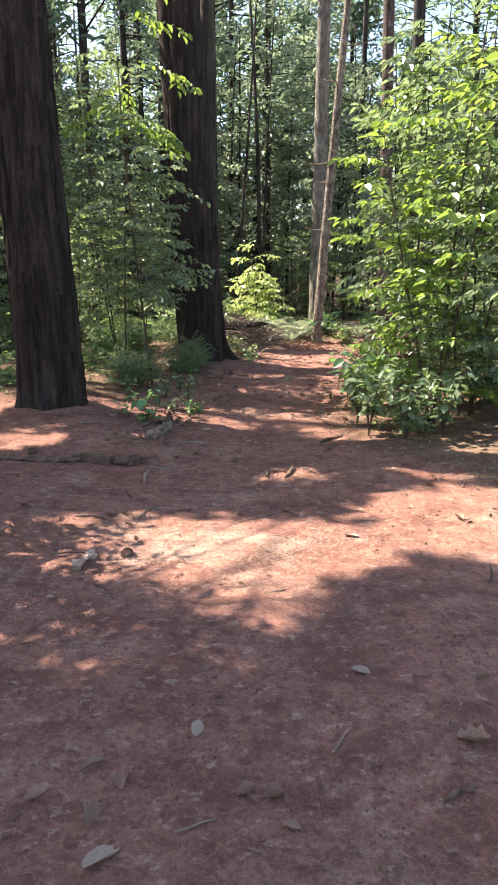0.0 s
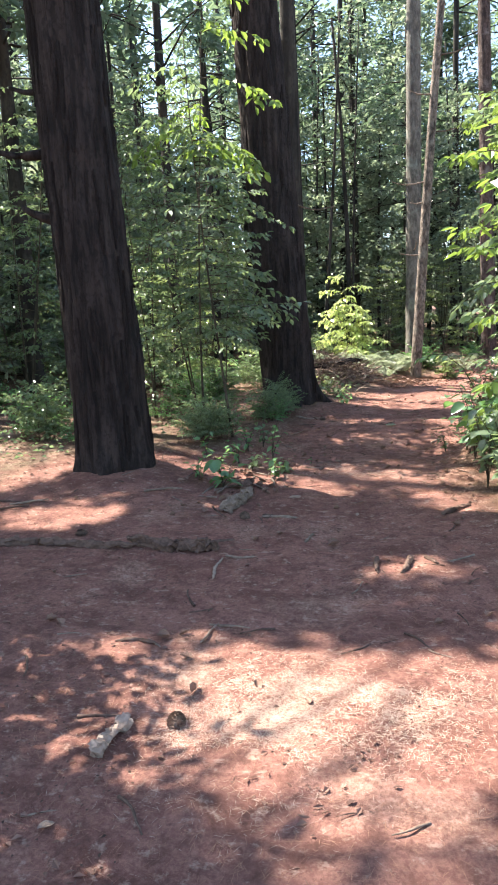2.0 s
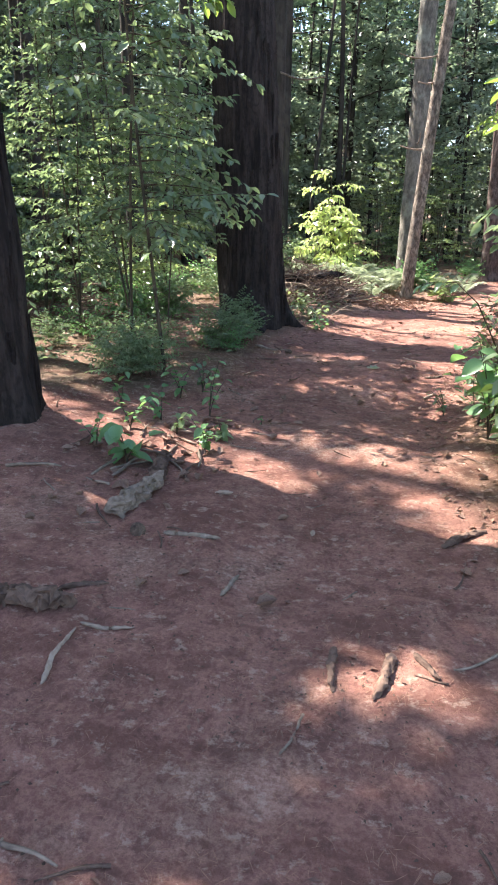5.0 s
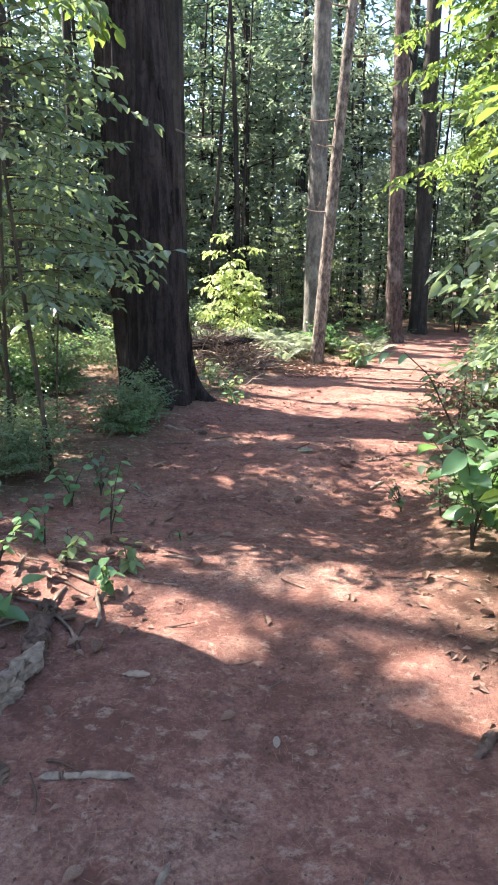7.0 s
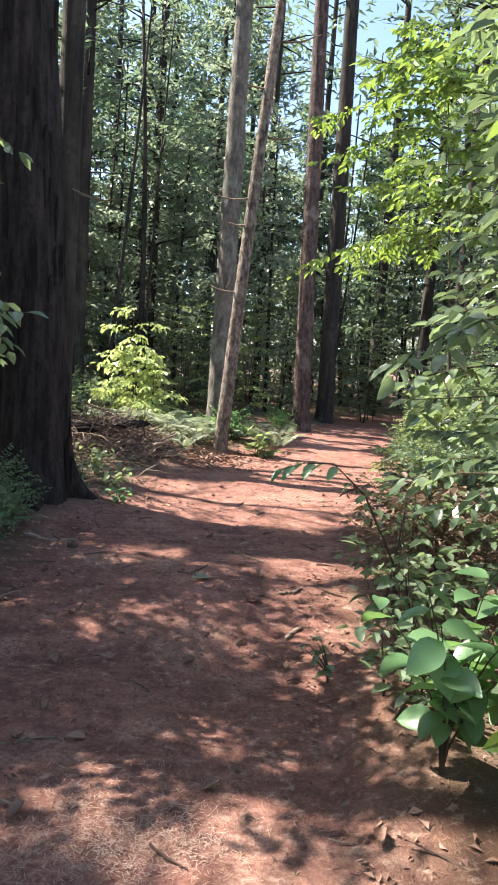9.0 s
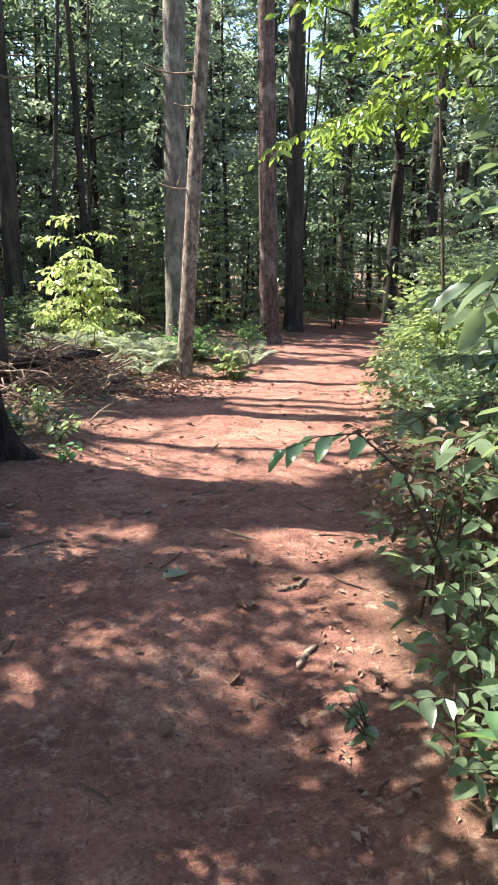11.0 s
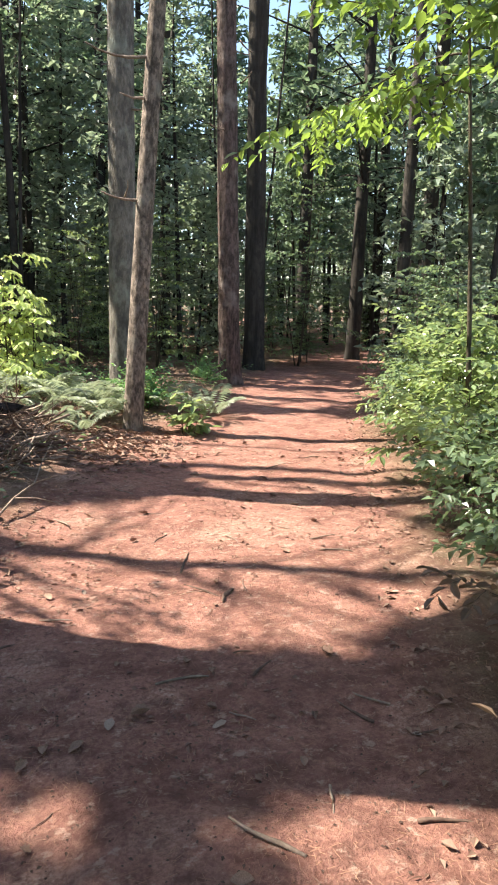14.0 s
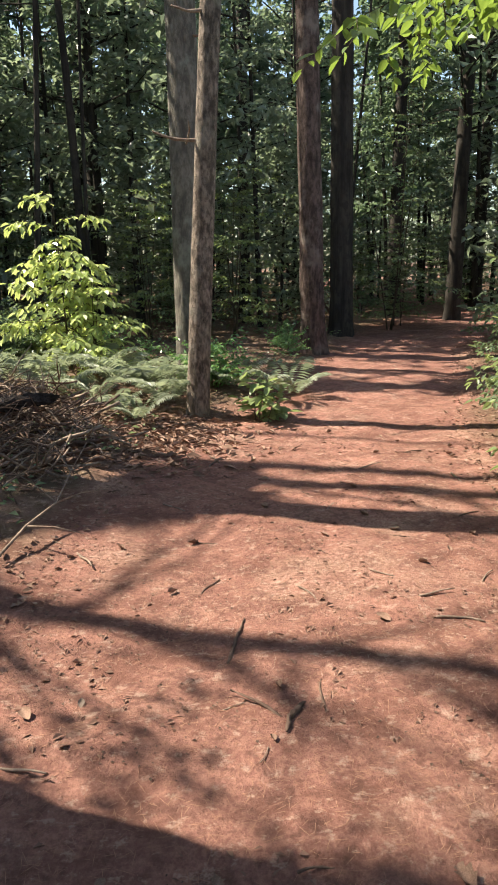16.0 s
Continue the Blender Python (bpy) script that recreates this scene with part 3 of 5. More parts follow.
def falls_open(p):
    """How much sun the ground under the ray through p is given: 1 open, 0.5 speckled, 0 shade, -1 elsewhere."""
    g = p - TO_SUN * (p.z / TO_SUN.z)
    for cx, cy, rx, ry in LIT:
        if ((g.x - cx) / (rx + 0.3)) ** 2 + ((g.y - cy) / (ry + 0.25)) ** 2 < 1:
            return 1
    for cx, cy, cz, r, ry in OPEN:
        q = p - TO_SUN * ((p.z - cz) / TO_SUN.z)
        if ((q.x - cx) / (r + 0.25)) ** 2 + ((q.y - cy) / (ry + 0.25)) ** 2 < 1:
            return 1
    for cx, cy, rx, ry in SPECKLED:
        if ((g.x - cx) / rx) ** 2 + ((g.y - cy) / ry) ** 2 < 1:
            return 0.5
    l, r = lerp_rows(LEFT_EDGE, g.y), lerp_rows(RIGHT_EDGE, g.y)
    if l - 0.3 < g.x < r + 0.5 and -2 < g.y < 24:
        return 0
    return -1


# ---------------------------------------------------------------- tall trees whose crowns make the canopy
def shades_open(x, y, h, r=1.1):
    """Whether a tree of height h at x, y would stand between the sun and foliage that is in the sun."""
    hx, hy = TO_SUN.x / math.cos(ELEV), TO_SUN.y / math.cos(ELEV)
    for cx, cy, cz, rx, ry in OPEN + [(a, b, 0.6, c, d) for a, b, c, d in LIT if c + d > 0.4]:
        dx, dy = x - cx, y - cy
        along, across = dx * hx + dy * hy, abs(dx * hy - dy * hx)
        if along > 0.6 and across < r + 0.6 * max(rx, ry) and cz - 0.6 + (along - 0.8) * math.tan(ELEV) < h:
            return True
    return False


TALL = []


def tall_tree(x, y, r, height, mat=None, label="tall straight forest pine with a bare dark trunk", lean=0.0):
    ob = big_tree("forest_tree", (x, y), label, height, r, r * 0.45, mat or M_BARK_FAR, (lean, 0), 0.25, 12, 0.05, group="tall forest trees")
    TALL.append((ob, x, y, height, Leaves(), Wood()))


def canopy():
    """Flakes of foliage on tiers of limbs; gaps stay open where sun reaches the ground."""
    for ob, x, y, height, leaves, wood in TALL:
        base = Vector((x, y, ob.location.z))
        for k in range(26 if y < 26 else 44 if y < 38 else 64):
            z = height * rnd(0.5 if y < 26 else 0.3, 1.0)
            a = rnd(0, 6.283)
            reach = rnd(1.6, 4.2) * (1.15 - 0.6 * z / height)
            way = Vector((math.cos(a), math.sin(a), rnd(0.0, 0.35)))
            tip = Vector((0, 0, z)) + way * reach
            if falls_open(base + tip * 1.0) == 1 and falls_open(base + Vector((0, 0, z)) + way * reach * 0.5) == 1:
                continue
            wood.tube([Vector((0, 0, z)), Vector((0, 0, z)) + way * reach * 0.5 + Vector((0, 0, 0.1)), tip], [0.035, 0.022, 0.006], 4)
            for c in range(int(reach * 7)):
                f = rnd(0.25, 1.05)
                q = Vector((0, 0, z)) + way * reach * f + Vector((rnd(-.5, .5), rnd(-.5, .5), rnd(-.2, .25)))
                o = falls_open(base + q)
                if o == 1 or (o == 0.5 and random.random() < 0.7) or (o == -1 and random.random() < (0.8 if base.y < 24 else 0.84 if base.y < 38 else 0.15)):
                    continue
                big = 1.0 if base.y < 26 else 1.28
                for i in range(6):
                    d = Vector((rnd(-1, 1), rnd(-1, 1), rnd(-.5, .4)))
                    at = jitter(q, 0.16 * big)
                    if o == 0 and falls_open(base + at + d.normalized() * 0.25) == 1:
                        continue
                    leaves.add(at, d, jitter((0, 0, 1), 0.5), rnd(0.22, 0.42) * big, rnd(0.07, 0.15) * big)


def fill_shade():
    """More foliage on the crowns to the sun's side of the shaded stretches of the path."""
    for i in range(8500):
        g = Vector((rnd(-3.2, 3.2), rnd(-1.5, 24), 0))
        h = rnd(7.0, 13.0)
        p = g + TO_SUN * (h / TO_SUN.z)
        o = falls_open(p)
        if o not in (0, 0.5) or (o == 0.5 and random.random() < 0.8):
            continue
        best = min(TALL, key=lambda t: (t[1] - p.x) ** 2 + (t[2] - p.y) ** 2)
        ob, x, y, height, leaves, wood = best
        if math.hypot(x - p.x, y - p.y) > 4.6 or p.z > height:
            continue
        q = p - Vector((x, y, ob.location.z))
        if random.random() < 0.12:
            wood.tube([Vector((0, 0, q.z - 0.4)), Vector((q.x * 0.5, q.y * 0.5, q.z - 0.1)), q], [0.03, 0.02, 0.006], 4)
        for k in range(6 if o == 0 else 3):
            at, d = jitter(q, 0.14), Vector((rnd(-1, 1), rnd(-1, 1), rnd(-.5, .4)))
            if o == 0 and falls_open(p - q + at + d.normalized() * 0.25) == 1:
                continue
            leaves.add(at, d, jitter((0, 0, 1), 0.5), rnd(0.22, 0.42), rnd(0.08, 0.16))


for x, y, r, h in ((-6.2, 17.5, .13, 15), (-6.8, 20.7, .07, 14), (-6.6, 21.9, .07, 14), (-8.0, 6.0, .2, 15), (-7.1, 12.7, .2, 14), (-9.5, 8.0, .22, 16), (-11, 13.5, .25, 17), (-7.5, 16.5, .2, 15), (-6.0, 5.5, .22, 15), (-9, 3.0, .25, 16),
                   (-12.5, 18.5, .2, 16), (-8.5, 21.5, .18, 16), (-5.0, 19.5, .15, 15), (-12, 25, .22, 17), (-5.5, 25.5, .17, 15), (-2.4, 24.5, .22, 16), (-3.9, 0.5, .24, 15),
                   (5.5, 11.5, .2, 15), (7.5, 15.5, .2, 16), (6.5, 6.5, .2, 15), (9.0, 20.5, .2, 16), (4.5, 1.5, .2, 15), (-13, 7, .25, 18), (-15, 12, .25, 18), (7.9, 25.5, .17, 15)):
    tall_tree(x, y, r, h)
for x, y, r, h in ((-0.9, 29.5, .2, 17), (2.9, 31, .17, 17), (7.2, 31, .2, 17), (8.6, 30, .22, 16), (9.8, 28, .24, 16), (10.6, 33, .2, 17), (-5.5, 31.5, .2, 17), (-9.5, 30, .22, 17), (-3.0, 36, .2, 17), (12.5, 27.5, .2, 16), (-1.6, 34, .2, 17), (-4.6, 28, .18, 16), (1.2, 36, .2, 17), (5.6, 36, .2, 17), (-7.2, 35, .2, 17)):
    tall_tree(x, y, r, h)
for x, y, r, h in ((-14, 40, .22, 19), (-9, 42, .22, 19), (-5, 41, .2, 20), (-1, 44, .22, 20), (3, 42, .2, 19), (17, 37, .2, 18), (21, 42, .22, 20), (-18, 44, .22, 20), (0.5, 49, .2, 21), (16, 49, .2, 21), (-17, 27, .22, 18), (-20, 31, .22, 19), (-14, 30, .2, 18), (-23, 27, .22, 19), (-12, 35, .2, 18), (-19, 38, .2, 19)):
    tall_tree(x, y, r, h)
canopy()
fill_shade()
for ob, x, y, height, leaves, wood in TALL:
    if leaves.rows:
        tagged(part("limbwork", wood.mesh("limbs", M_BARK_FAR), ob), kind="stuff")
        tagged(part("crown", leaves.mesh("pine_crown", M_PINE, 1), ob), kind="stuff")


# ---------------------------------------------------------------- the forest behind
def on_path(x, y, margin=0.6):
    return lerp_rows(LEFT_EDGE, y) - margin < x < lerp_rows(RIGHT_EDGE, y) + margin


def forest_tree_model(height, low, n, mat, leaf=(0.13, 0.26), spread=1.9):
    """A slim forest tree: bare pole, fine limbs and flat tiers of leaves from low to the top."""
    ob = thing("broadleaf_tree", (0, 0, 0), "slim forest tree with tiers of small leaves", "tree", "forest trees")
    wood, twigs, leaves = Wood(), Wood(), Leaves()
    pts = stem_points((0, 0, -0.15), height, (rnd(-.03, .03), rnd(-.03, .03)), 0.03, 10)
    r = rnd(0.035, 0.09)
    wood.tube(pts, [r * (1 - 0.7 * i / 10) for i in range(11)], 7)
    tiers = int(n / 55)
    for k in range(tiers):
        f = low + (1 - low) * (k + rnd(0, 1)) / tiers
        i = min(int(f * 10), 9)
        p = pts[i].lerp(pts[i + 1], f * 10 - i)
        a, reach = k * 2.4 + rnd(-.6, .6), spread * rnd(0.45, 1.1) * (1.15 - 0.7 * f)
        way = Vector((math.cos(a), math.sin(a), rnd(-0.05, 0.4)))
        twigs.tube([p, p + way * reach * 0.5, p + way * reach], [r * 0.22, r * 0.14, 0.004], 4)
        for c in range(55):
            q = p + way * reach * (rnd(0, 1) ** 0.6) + Vector((rnd(-.35, .35), rnd(-.35, .35), rnd(-.14, .12)))
            L = rnd(*leaf)
            leaves.add(q, Vector((rnd(-1, 1), rnd(-1, 1), rnd(-.6, .2))), jitter((0, 0, 1), 0.45), L, L * rnd(0.4, 0.62))
    part("trunk", wood.mesh("pole", M_BARK_FAR), ob)
    tagged(part("branchwork", twigs.mesh("pole_twigs", M_BARK_FAR), ob), kind="stuff")
    tagged(part("crown", leaves.mesh("pole_leaves", mat, 1), ob), kind="stuff")
    return ob


MODELS = [forest_tree_model(9, 0.12, 1950, M_LEAF_FAR), forest_tree_model(11, 0.2, 2050, M_LEAF_FAR), forest_tree_model(7, 0.08, 1650, M_LEAF_FAR),
          forest_tree_model(12, 0.3, 2000, M_PINE, (0.2, 0.34)), forest_tree_model(5, 0.06, 1350, M_LEAF_FAR), forest_tree_model(10, 0.15, 1900, M_LEAF_FAR)]
FOREST = random.Random(5)
first = set()
spots = []
yy = 23.5
while yy < 60:
    half = 0.52 * (yy - 4) + 3
    xx = 0.1 * yy - half
    while xx < 0.1 * yy + half:
        x, y = xx + FOREST.uniform(-1, 1), yy + FOREST.uniform(-1, 1)
        xx += 2.3 if yy < 40 else 3.0
        if on_path(x, y, 1.0) and y < 30:
            continue
        if math.hypot(x + 0.5, y - 22) < 2.6 or (0 < x < 6.5 and y < 26.5):
            continue
        spots.append((x, y))
    yy += 2.4 if yy < 40 else 3.2
yy = 9.5
while yy < 24:
    xx = -17.0
    while xx < -8.2:
        spots.append((xx + FOREST.uniform(-1, 1), yy + FOREST.uniform(-1, 1)))
        xx += 2.3
    xx = -0.42 * yy - 9
    while yy > 20 and xx < -0.42 * yy:
        spots.append((xx + FOREST.uniform(-1, 1), yy + FOREST.uniform(-1, 1)))
        xx += 2.6
    yy += 2.4
for i in range(64):
    a, d = radians(FOREST.uniform(20, 50)), FOREST.uniform(24, 34)
    spots.append((0.6 - d * math.sin(a), 3 + d * math.cos(a)))
spots += [(-12.2, 21.6), (-10.9, 19.3), (-13.6, 24.4), (-12.4, 17.6), (-15.6, 27.0), (-14.2, 20.4)]
for x, y in spots:
    k = FOREST.choice((0, 0, 1, 2, 3, 4, 4, 5))
    if shades_open(x, y, (9, 11, 7, 12, 5, 10)[k] * 1.2, 1.8):
        k = 4
        if shades_open(x, y, 6, 1.5):
            continue
    m = pose(x, y, ground_z(x, y), FOREST.uniform(-3, 3), FOREST.uniform(-3, 3), FOREST.uniform(0, 360))
    s = FOREST.uniform(0.8, 1.25)
    if k in first:
        t = copy_thing(MODELS[k], m)
    else:
        first.add(k)
        t = MODELS[k]
        t.matrix_basis = m
    t.scale = (s, s, s)

# thin bare poles between them
POLE = None
for i in range(90):
    y = FOREST.uniform(25, 48)
    x = 0.1 * y + FOREST.uniform(-0.5, 0.5) * (y - 4)
    if on_path(x, y, 0.5) and y < 32:
        continue
    if POLE is None:
        pts = stem_points((0, 0, -0.1), 11, (0.01, 0), 0.03, 10)
        POLE = single("bare_pole_tree", Wood().tube(pts, [0.065 - 0.004 * k for k in range(11)], 7).mesh("bare_pole", M_BARK_FAR), pose(x, y, ground_z(x, y)), "thin bare dark trunk standing in the forest shade", "tree", "bare poles")
    else:
        p = copy_thing(POLE, pose(x, y, ground_z(x, y), FOREST.uniform(-4, 4), FOREST.uniform(-4, 4), FOREST.uniform(0, 360)))
        w = FOREST.uniform(0.6, 1.7)
        p.scale = (w, w, 1)

# ---------------------------------------------------------------- understorey beside the way
# right of the path
sapling((2.3, 8.4, 0.06), 5.0, 1.0, 84, "sunlit bright green sapling beside the path", M_LEAF_BRIGHT, 0.135, 0.1, (0.0, 0.02), 0.02, gap=0.062, stems=3, toward=3.3, pick=190)
sapling((2.7, 8.9, 0.06), 5.0, 1.2, 100, "green sapling with several stems", M_LEAF, 0.12, 0.08, (0, 0), 0.02, gap=0.062, stems=3)
sapling((3.3, 8.1, 0.06), 4.6, 1.2, 100, "dense green sapling behind the shrubs", M_LEAF, 0.125, 0.08, (0, 0), 0.02, gap=0.062, stems=3)
sapling((2.2, 9.95, 0.06), 4.6, 1.15, 44, "tall sapling spreading tiers of large dark green leaves", M_LEAF, 0.13, 0.34, (-0.02, 0.02), 0.022, gap=0.07, toward=3.3, pick=150, up=0.08, droop=0.35, aim=0.5)
sapling((2.55, 10.5, 0.06), 4.2, 0.95, 64, "green sapling overhanging the path edge", M_LEAF, 0.12, 0.1, (-0.03, 0), 0.02, gap=0.062, stems=2, toward=3.1, pick=150)
sapling((3.1, 12.0, 0.06), 4.4, 1.05, 64, "green sapling overhanging the path edge", M_LEAF, 0.12, 0.1, (-0.02, 0), 0.02, gap=0.062, stems=2, toward=3.1, pick=120)
sapling((3.7, 10.6, 0.06), 5.0, 1.3, 80, "dense green sapling behind the shrubs", M_LEAF, 0.12, 0.1, (0, 0), 0.02, gap=0.062, stems=2)
sapling((4.4, 14.7, 0.06), 5.9, 2.8, 20, "tall sapling holding bright leafy branches over the path", M_LEAF_BRIGHT, 0.14, 0.55, (-0.1, 0.05), 0.028, gap=0.055, toward=3.0, pick=220, up=0.08, aim=0.8)
sapling((4.3, 16.4, 0.06), 6.3, 2.9, 15, "tall sapling with bright leafy branches", M_LEAF_BRIGHT, 0.13, 0.56, (-0.08, 0.0), 0.028, gap=0.055, toward=3.1, pick=150, up=0.08, aim=0.8)
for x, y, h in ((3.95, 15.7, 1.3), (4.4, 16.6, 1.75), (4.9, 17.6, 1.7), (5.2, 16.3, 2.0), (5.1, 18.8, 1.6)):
    # shrubs nearer the path take the lighter leaf, sunlight put into its colour
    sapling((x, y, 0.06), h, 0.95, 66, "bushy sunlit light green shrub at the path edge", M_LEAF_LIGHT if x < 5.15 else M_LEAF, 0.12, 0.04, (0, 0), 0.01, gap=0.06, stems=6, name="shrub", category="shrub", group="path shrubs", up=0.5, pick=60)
for x, y, h in ((6.2, 19.5, 2.4), (6.6, 21.5, 2.6), (7.4, 23.2, 2.6), (6.9, 17.0, 3.4), (5.8, 13.0, 4.2), (5.0, 11.5, 4.5), (8.4, 24.6, 3.2), (8.0, 19.0, 4.4)):
    sapling((x, y, 0.06), h, 1.2, 70, "green shrub in the shade beside the path", M_LEAF, 0.095, 0.06, (0, 0), 0.015, gap=0.045, stems=3, name="shrub", category="shrub", group="path shrubs", blades=1)
for x, y, h, w in ((1.75, 10.95, 0.95, 0.5), (1.68, 10.2, 0.6, 0.42), (1.5, 9.85, 0.4, 0.3)):
    sapling((x, y, 0), h, w, 34, "low dark leafy shrub in the shade at the path edge", M_LEAF, 0.085, 0.1, (0, 0), 0.008, gap=0.05, stems=5, name="shrub", category="shrub", group="path shrubs", up=0.5, pick=60)
# left of the path
sapling((-1.43, 10.6, 0.06), 5.0, 1.35, 58, "slender sapling with tiers of green leaves before the old pine", M_LEAF, 0.115, 0.26, (-0.06, 0.02), 0.02, gap=0.06, toward=0.0, pick=180, up=0.12, droop=0.35, aim=0.55)
sapling((-1.95, 11.1, 0.06), 5.9, 1.4, 34, "slender sapling with yellow-green leaves high up", M_LEAF_BRIGHT, 0.14, 0.62, (0.03, 0), 0.018, gap=0.062, toward=-0.6, pick=200, up=0.1, droop=0.6)
sapling((-2.54, 12.6, 0.06), 4.8, 1.2, 56, "slender leafy sapling in dappled light", M_LEAF, 0.1, 0.26, (0, 0), 0.016, gap=0.06, stems=2, pick=100)
sapling((-1.95, 12.3, 0.06), 3.6, 0.9, 40, "slender leafy sapling before the old pine", M_LEAF, 0.1, 0.34, (0.03, 0), 0.012, gap=0.06, toward=0.0, pick=100)
UNDER = [sapling((-3.2, 12.4, 0.06), 4.8, 1.4, 62, "understorey sapling in dappled shade", M_LEAF, 0.105, 0.12, (0, 0), 0.016, gap=0.062, stems=2, blades=1),
         sapling((-4.3, 14.0, 0.06), 5.6, 1.5, 68, "understorey sapling in dappled shade", M_LEAF, 0.11, 0.12, (0, 0), 0.018, gap=0.062, stems=3, blades=1),
         sapling((-3.0, 15.6, 0.06), 3.4, 1.3, 60, "low leafy understorey shrub", M_LEAF_LIGHT, 0.1, 0.08, (0, 0), 0.012, gap=0.062, stems=4, blades=1, name="shrub", category="shrub")]
for x, y in ((-5.6, 12.6), (-3.9, 16.4), (-4.4, 18.4), (-6.4, 14.4), (-6.8, 18.6), (-3.2, 20.0), (-5.6, 20.6), (-7.6, 12.8), (-6.4, 10.0), (-7.9, 16.4),
             (-4.0, 22.5), (-6.8, 22.8), (-2.6, 26.5), (-8.8, 20.4), (-8.4, 10.8), (-9.6, 14.0), (-2.4, 21.8), (-10.4, 17.8), (2.2, 26.5), (0.4, 26.0), (6.0, 27.5)):
    pickn = FOREST.randrange(3)
    src = UNDER[pickn]
    if shades_open(x, y, (5.2, 6.0, 3.8)[pickn], 1.3):
        continue
    c = copy_thing(src, pose(x, y, ground_z(x, y), 0, 0, FOREST.uniform(0, 360)))
    w = FOREST.uniform(0.8, 1.15)
    c.scale = (w, w, w)
for i in range(26):
    y = FOREST.uniform(27.5, 38)
    x = 0.1 * y + FOREST.uniform(-0.48, 0.48) * (y - 6)
    c = copy_thing(UNDER[0], pose(x, y, ground_z(x, y), 0, 0, FOREST.uniform(0, 360)))
    w = FOREST.uniform(0.4, 0.75)
    c.scale = (w * 1.3, w * 1.3, w)
# low shrubs screening the ground under the saplings
LOWS = [sapling((-4.0, 10.6, 0.06), 0.8, 0.7, 60, "low leafy seedling clump on the forest floor", M_LEAF, 0.08, 0.05, (0, 0), 0.006, gap=0.035, stems=5, blades=1, name="seedling_clump", category="shrub", group="forest floor plants", up=0.6),
        sapling((-4.4, 11.5, 0.06), 0.55, 0.5, 40, "low leafy seedling clump on the forest floor", M_LEAF_BLUE, 0.075, 0.05, (0, 0), 0.005, gap=0.035, stems=5, blades=1, name="seedling_clump", category="shrub", group="forest floor plants", up=0.6)]
for i in range(80):
    y = FOREST.uniform(9.9, 25)
    x = lerp_rows(LEFT_EDGE, y) - 0.5 - FOREST.random() ** 1.3 * 6.5
    if i % 4 == 0:
        y = FOREST.uniform(7.5, 25)
        x = lerp_rows(RIGHT_EDGE, y) + 0.5 + FOREST.random() * 4
    if (-3.6 < x < -0.4 and 9 < y < 13.4 and i % 2) or math.hypot(x + 2.5, y - 9.3) < 1.1 or math.hypot(x + 1.25, y - 14.2) < 0.9 or (-1.8 < x < 0.9 and 15 < y < 21.5):
        continue
    c = copy_thing(LOWS[i % 2], pose(x, y, ground_z(x, y), 0, 0, FOREST.uniform(0, 360)))
    w = FOREST.uniform(0.6, 1.25)
    c.scale = (w, w, w)

for i in range(18):
    x, y = FOREST.uniform(-3.6, -1.0), FOREST.uniform(9.9, 13.2)
    c = copy_thing(LOWS[i % 2], pose(x, y, ground_z(x, y), 0, 0, FOREST.uniform(0, 360)))
    w = FOREST.uniform(0.4, 0.65)
    c.scale = (w, w, w)

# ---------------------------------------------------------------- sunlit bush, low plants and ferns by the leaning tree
# the bush's pale leaf colour includes the sunlight on it
sapling((-0.62, 22.4, 0.06), 2.6, 1.3, 48, "yellow-green bush with sunlight put into its pale leaf colour", M_LEAF_SUNLIT_YELLOW, 0.15, 0.03, (0, 0), 0.02, gap=0.065, stems=3, name="bush", category="bush", group="", pick=180, droop=0.95, up=0.6)
sapling((-0.35, 22.2, 0.06), 1.5, 1.0, 26, "yellow-green bush with sunlight put into its pale leaf colour", M_LEAF_SUNLIT_YELLOW, 0.14, 0.05, (0.1, 0), 0.015, gap=0.06, stems=2, name="bush", category="bush", group="", pick=100, droop=0.45, up=0.3)
sapling((1.85, 19.0, 0.04), 0.55, 0.3, 30, "small leafy green plant at the path edge", M_LEAF_LIGHT, 0.16, 0.1, (0, 0), 0.006, gap=0.06, stems=6, name="leafy_plant", category="plant", group="", up=0.7, pick=160, droop=0.6)


def fern(at, size, n=9):
    ob = thing("fern", (at[0], at[1], ground_z(at[0], at[1])), "low grey-green fern in the sun beside the path", "fern", "ferns")
    for k in range(n):
        wood, leaves = Wood(), Leaves()
        a = k * 2.4 + rnd(-.3, .3)
        L = size * rnd(0.7, 1.1)
        pts = [Vector((math.cos(a) * L * f, math.sin(a) * L * f, L * (1.6 * f - 1.05 * f * f))) for f in (0, .2, .4, .6, .8, 1)]
        wood.tube(pts, [0.004, .0035, .003, .0025, .002, .001], 4)
        for i in range(22):
            f = 0.15 + 0.83 * i / 22
            j = min(int(f * 5), 4)
            p = pts[j].lerp(pts[j + 1], f * 5 - j)
            for sd in (-1, 1):
                d = Vector((-math.sin(a) * sd + math.cos(a) * 0.4, math.cos(a) * sd + math.sin(a) * 0.4, -0.1))
                w = L * 0.26 * math.sin(math.pi * (0.12 + 0.86 * f)) + 0.01
                leaves.add(p, jitter(d, 0.06), jitter((0, 0, 1), 0.35), w, w * 0.2)
        me = leaves.mesh("frond", M_FERN, 1)
        part("frond", me, ob)
    return ob


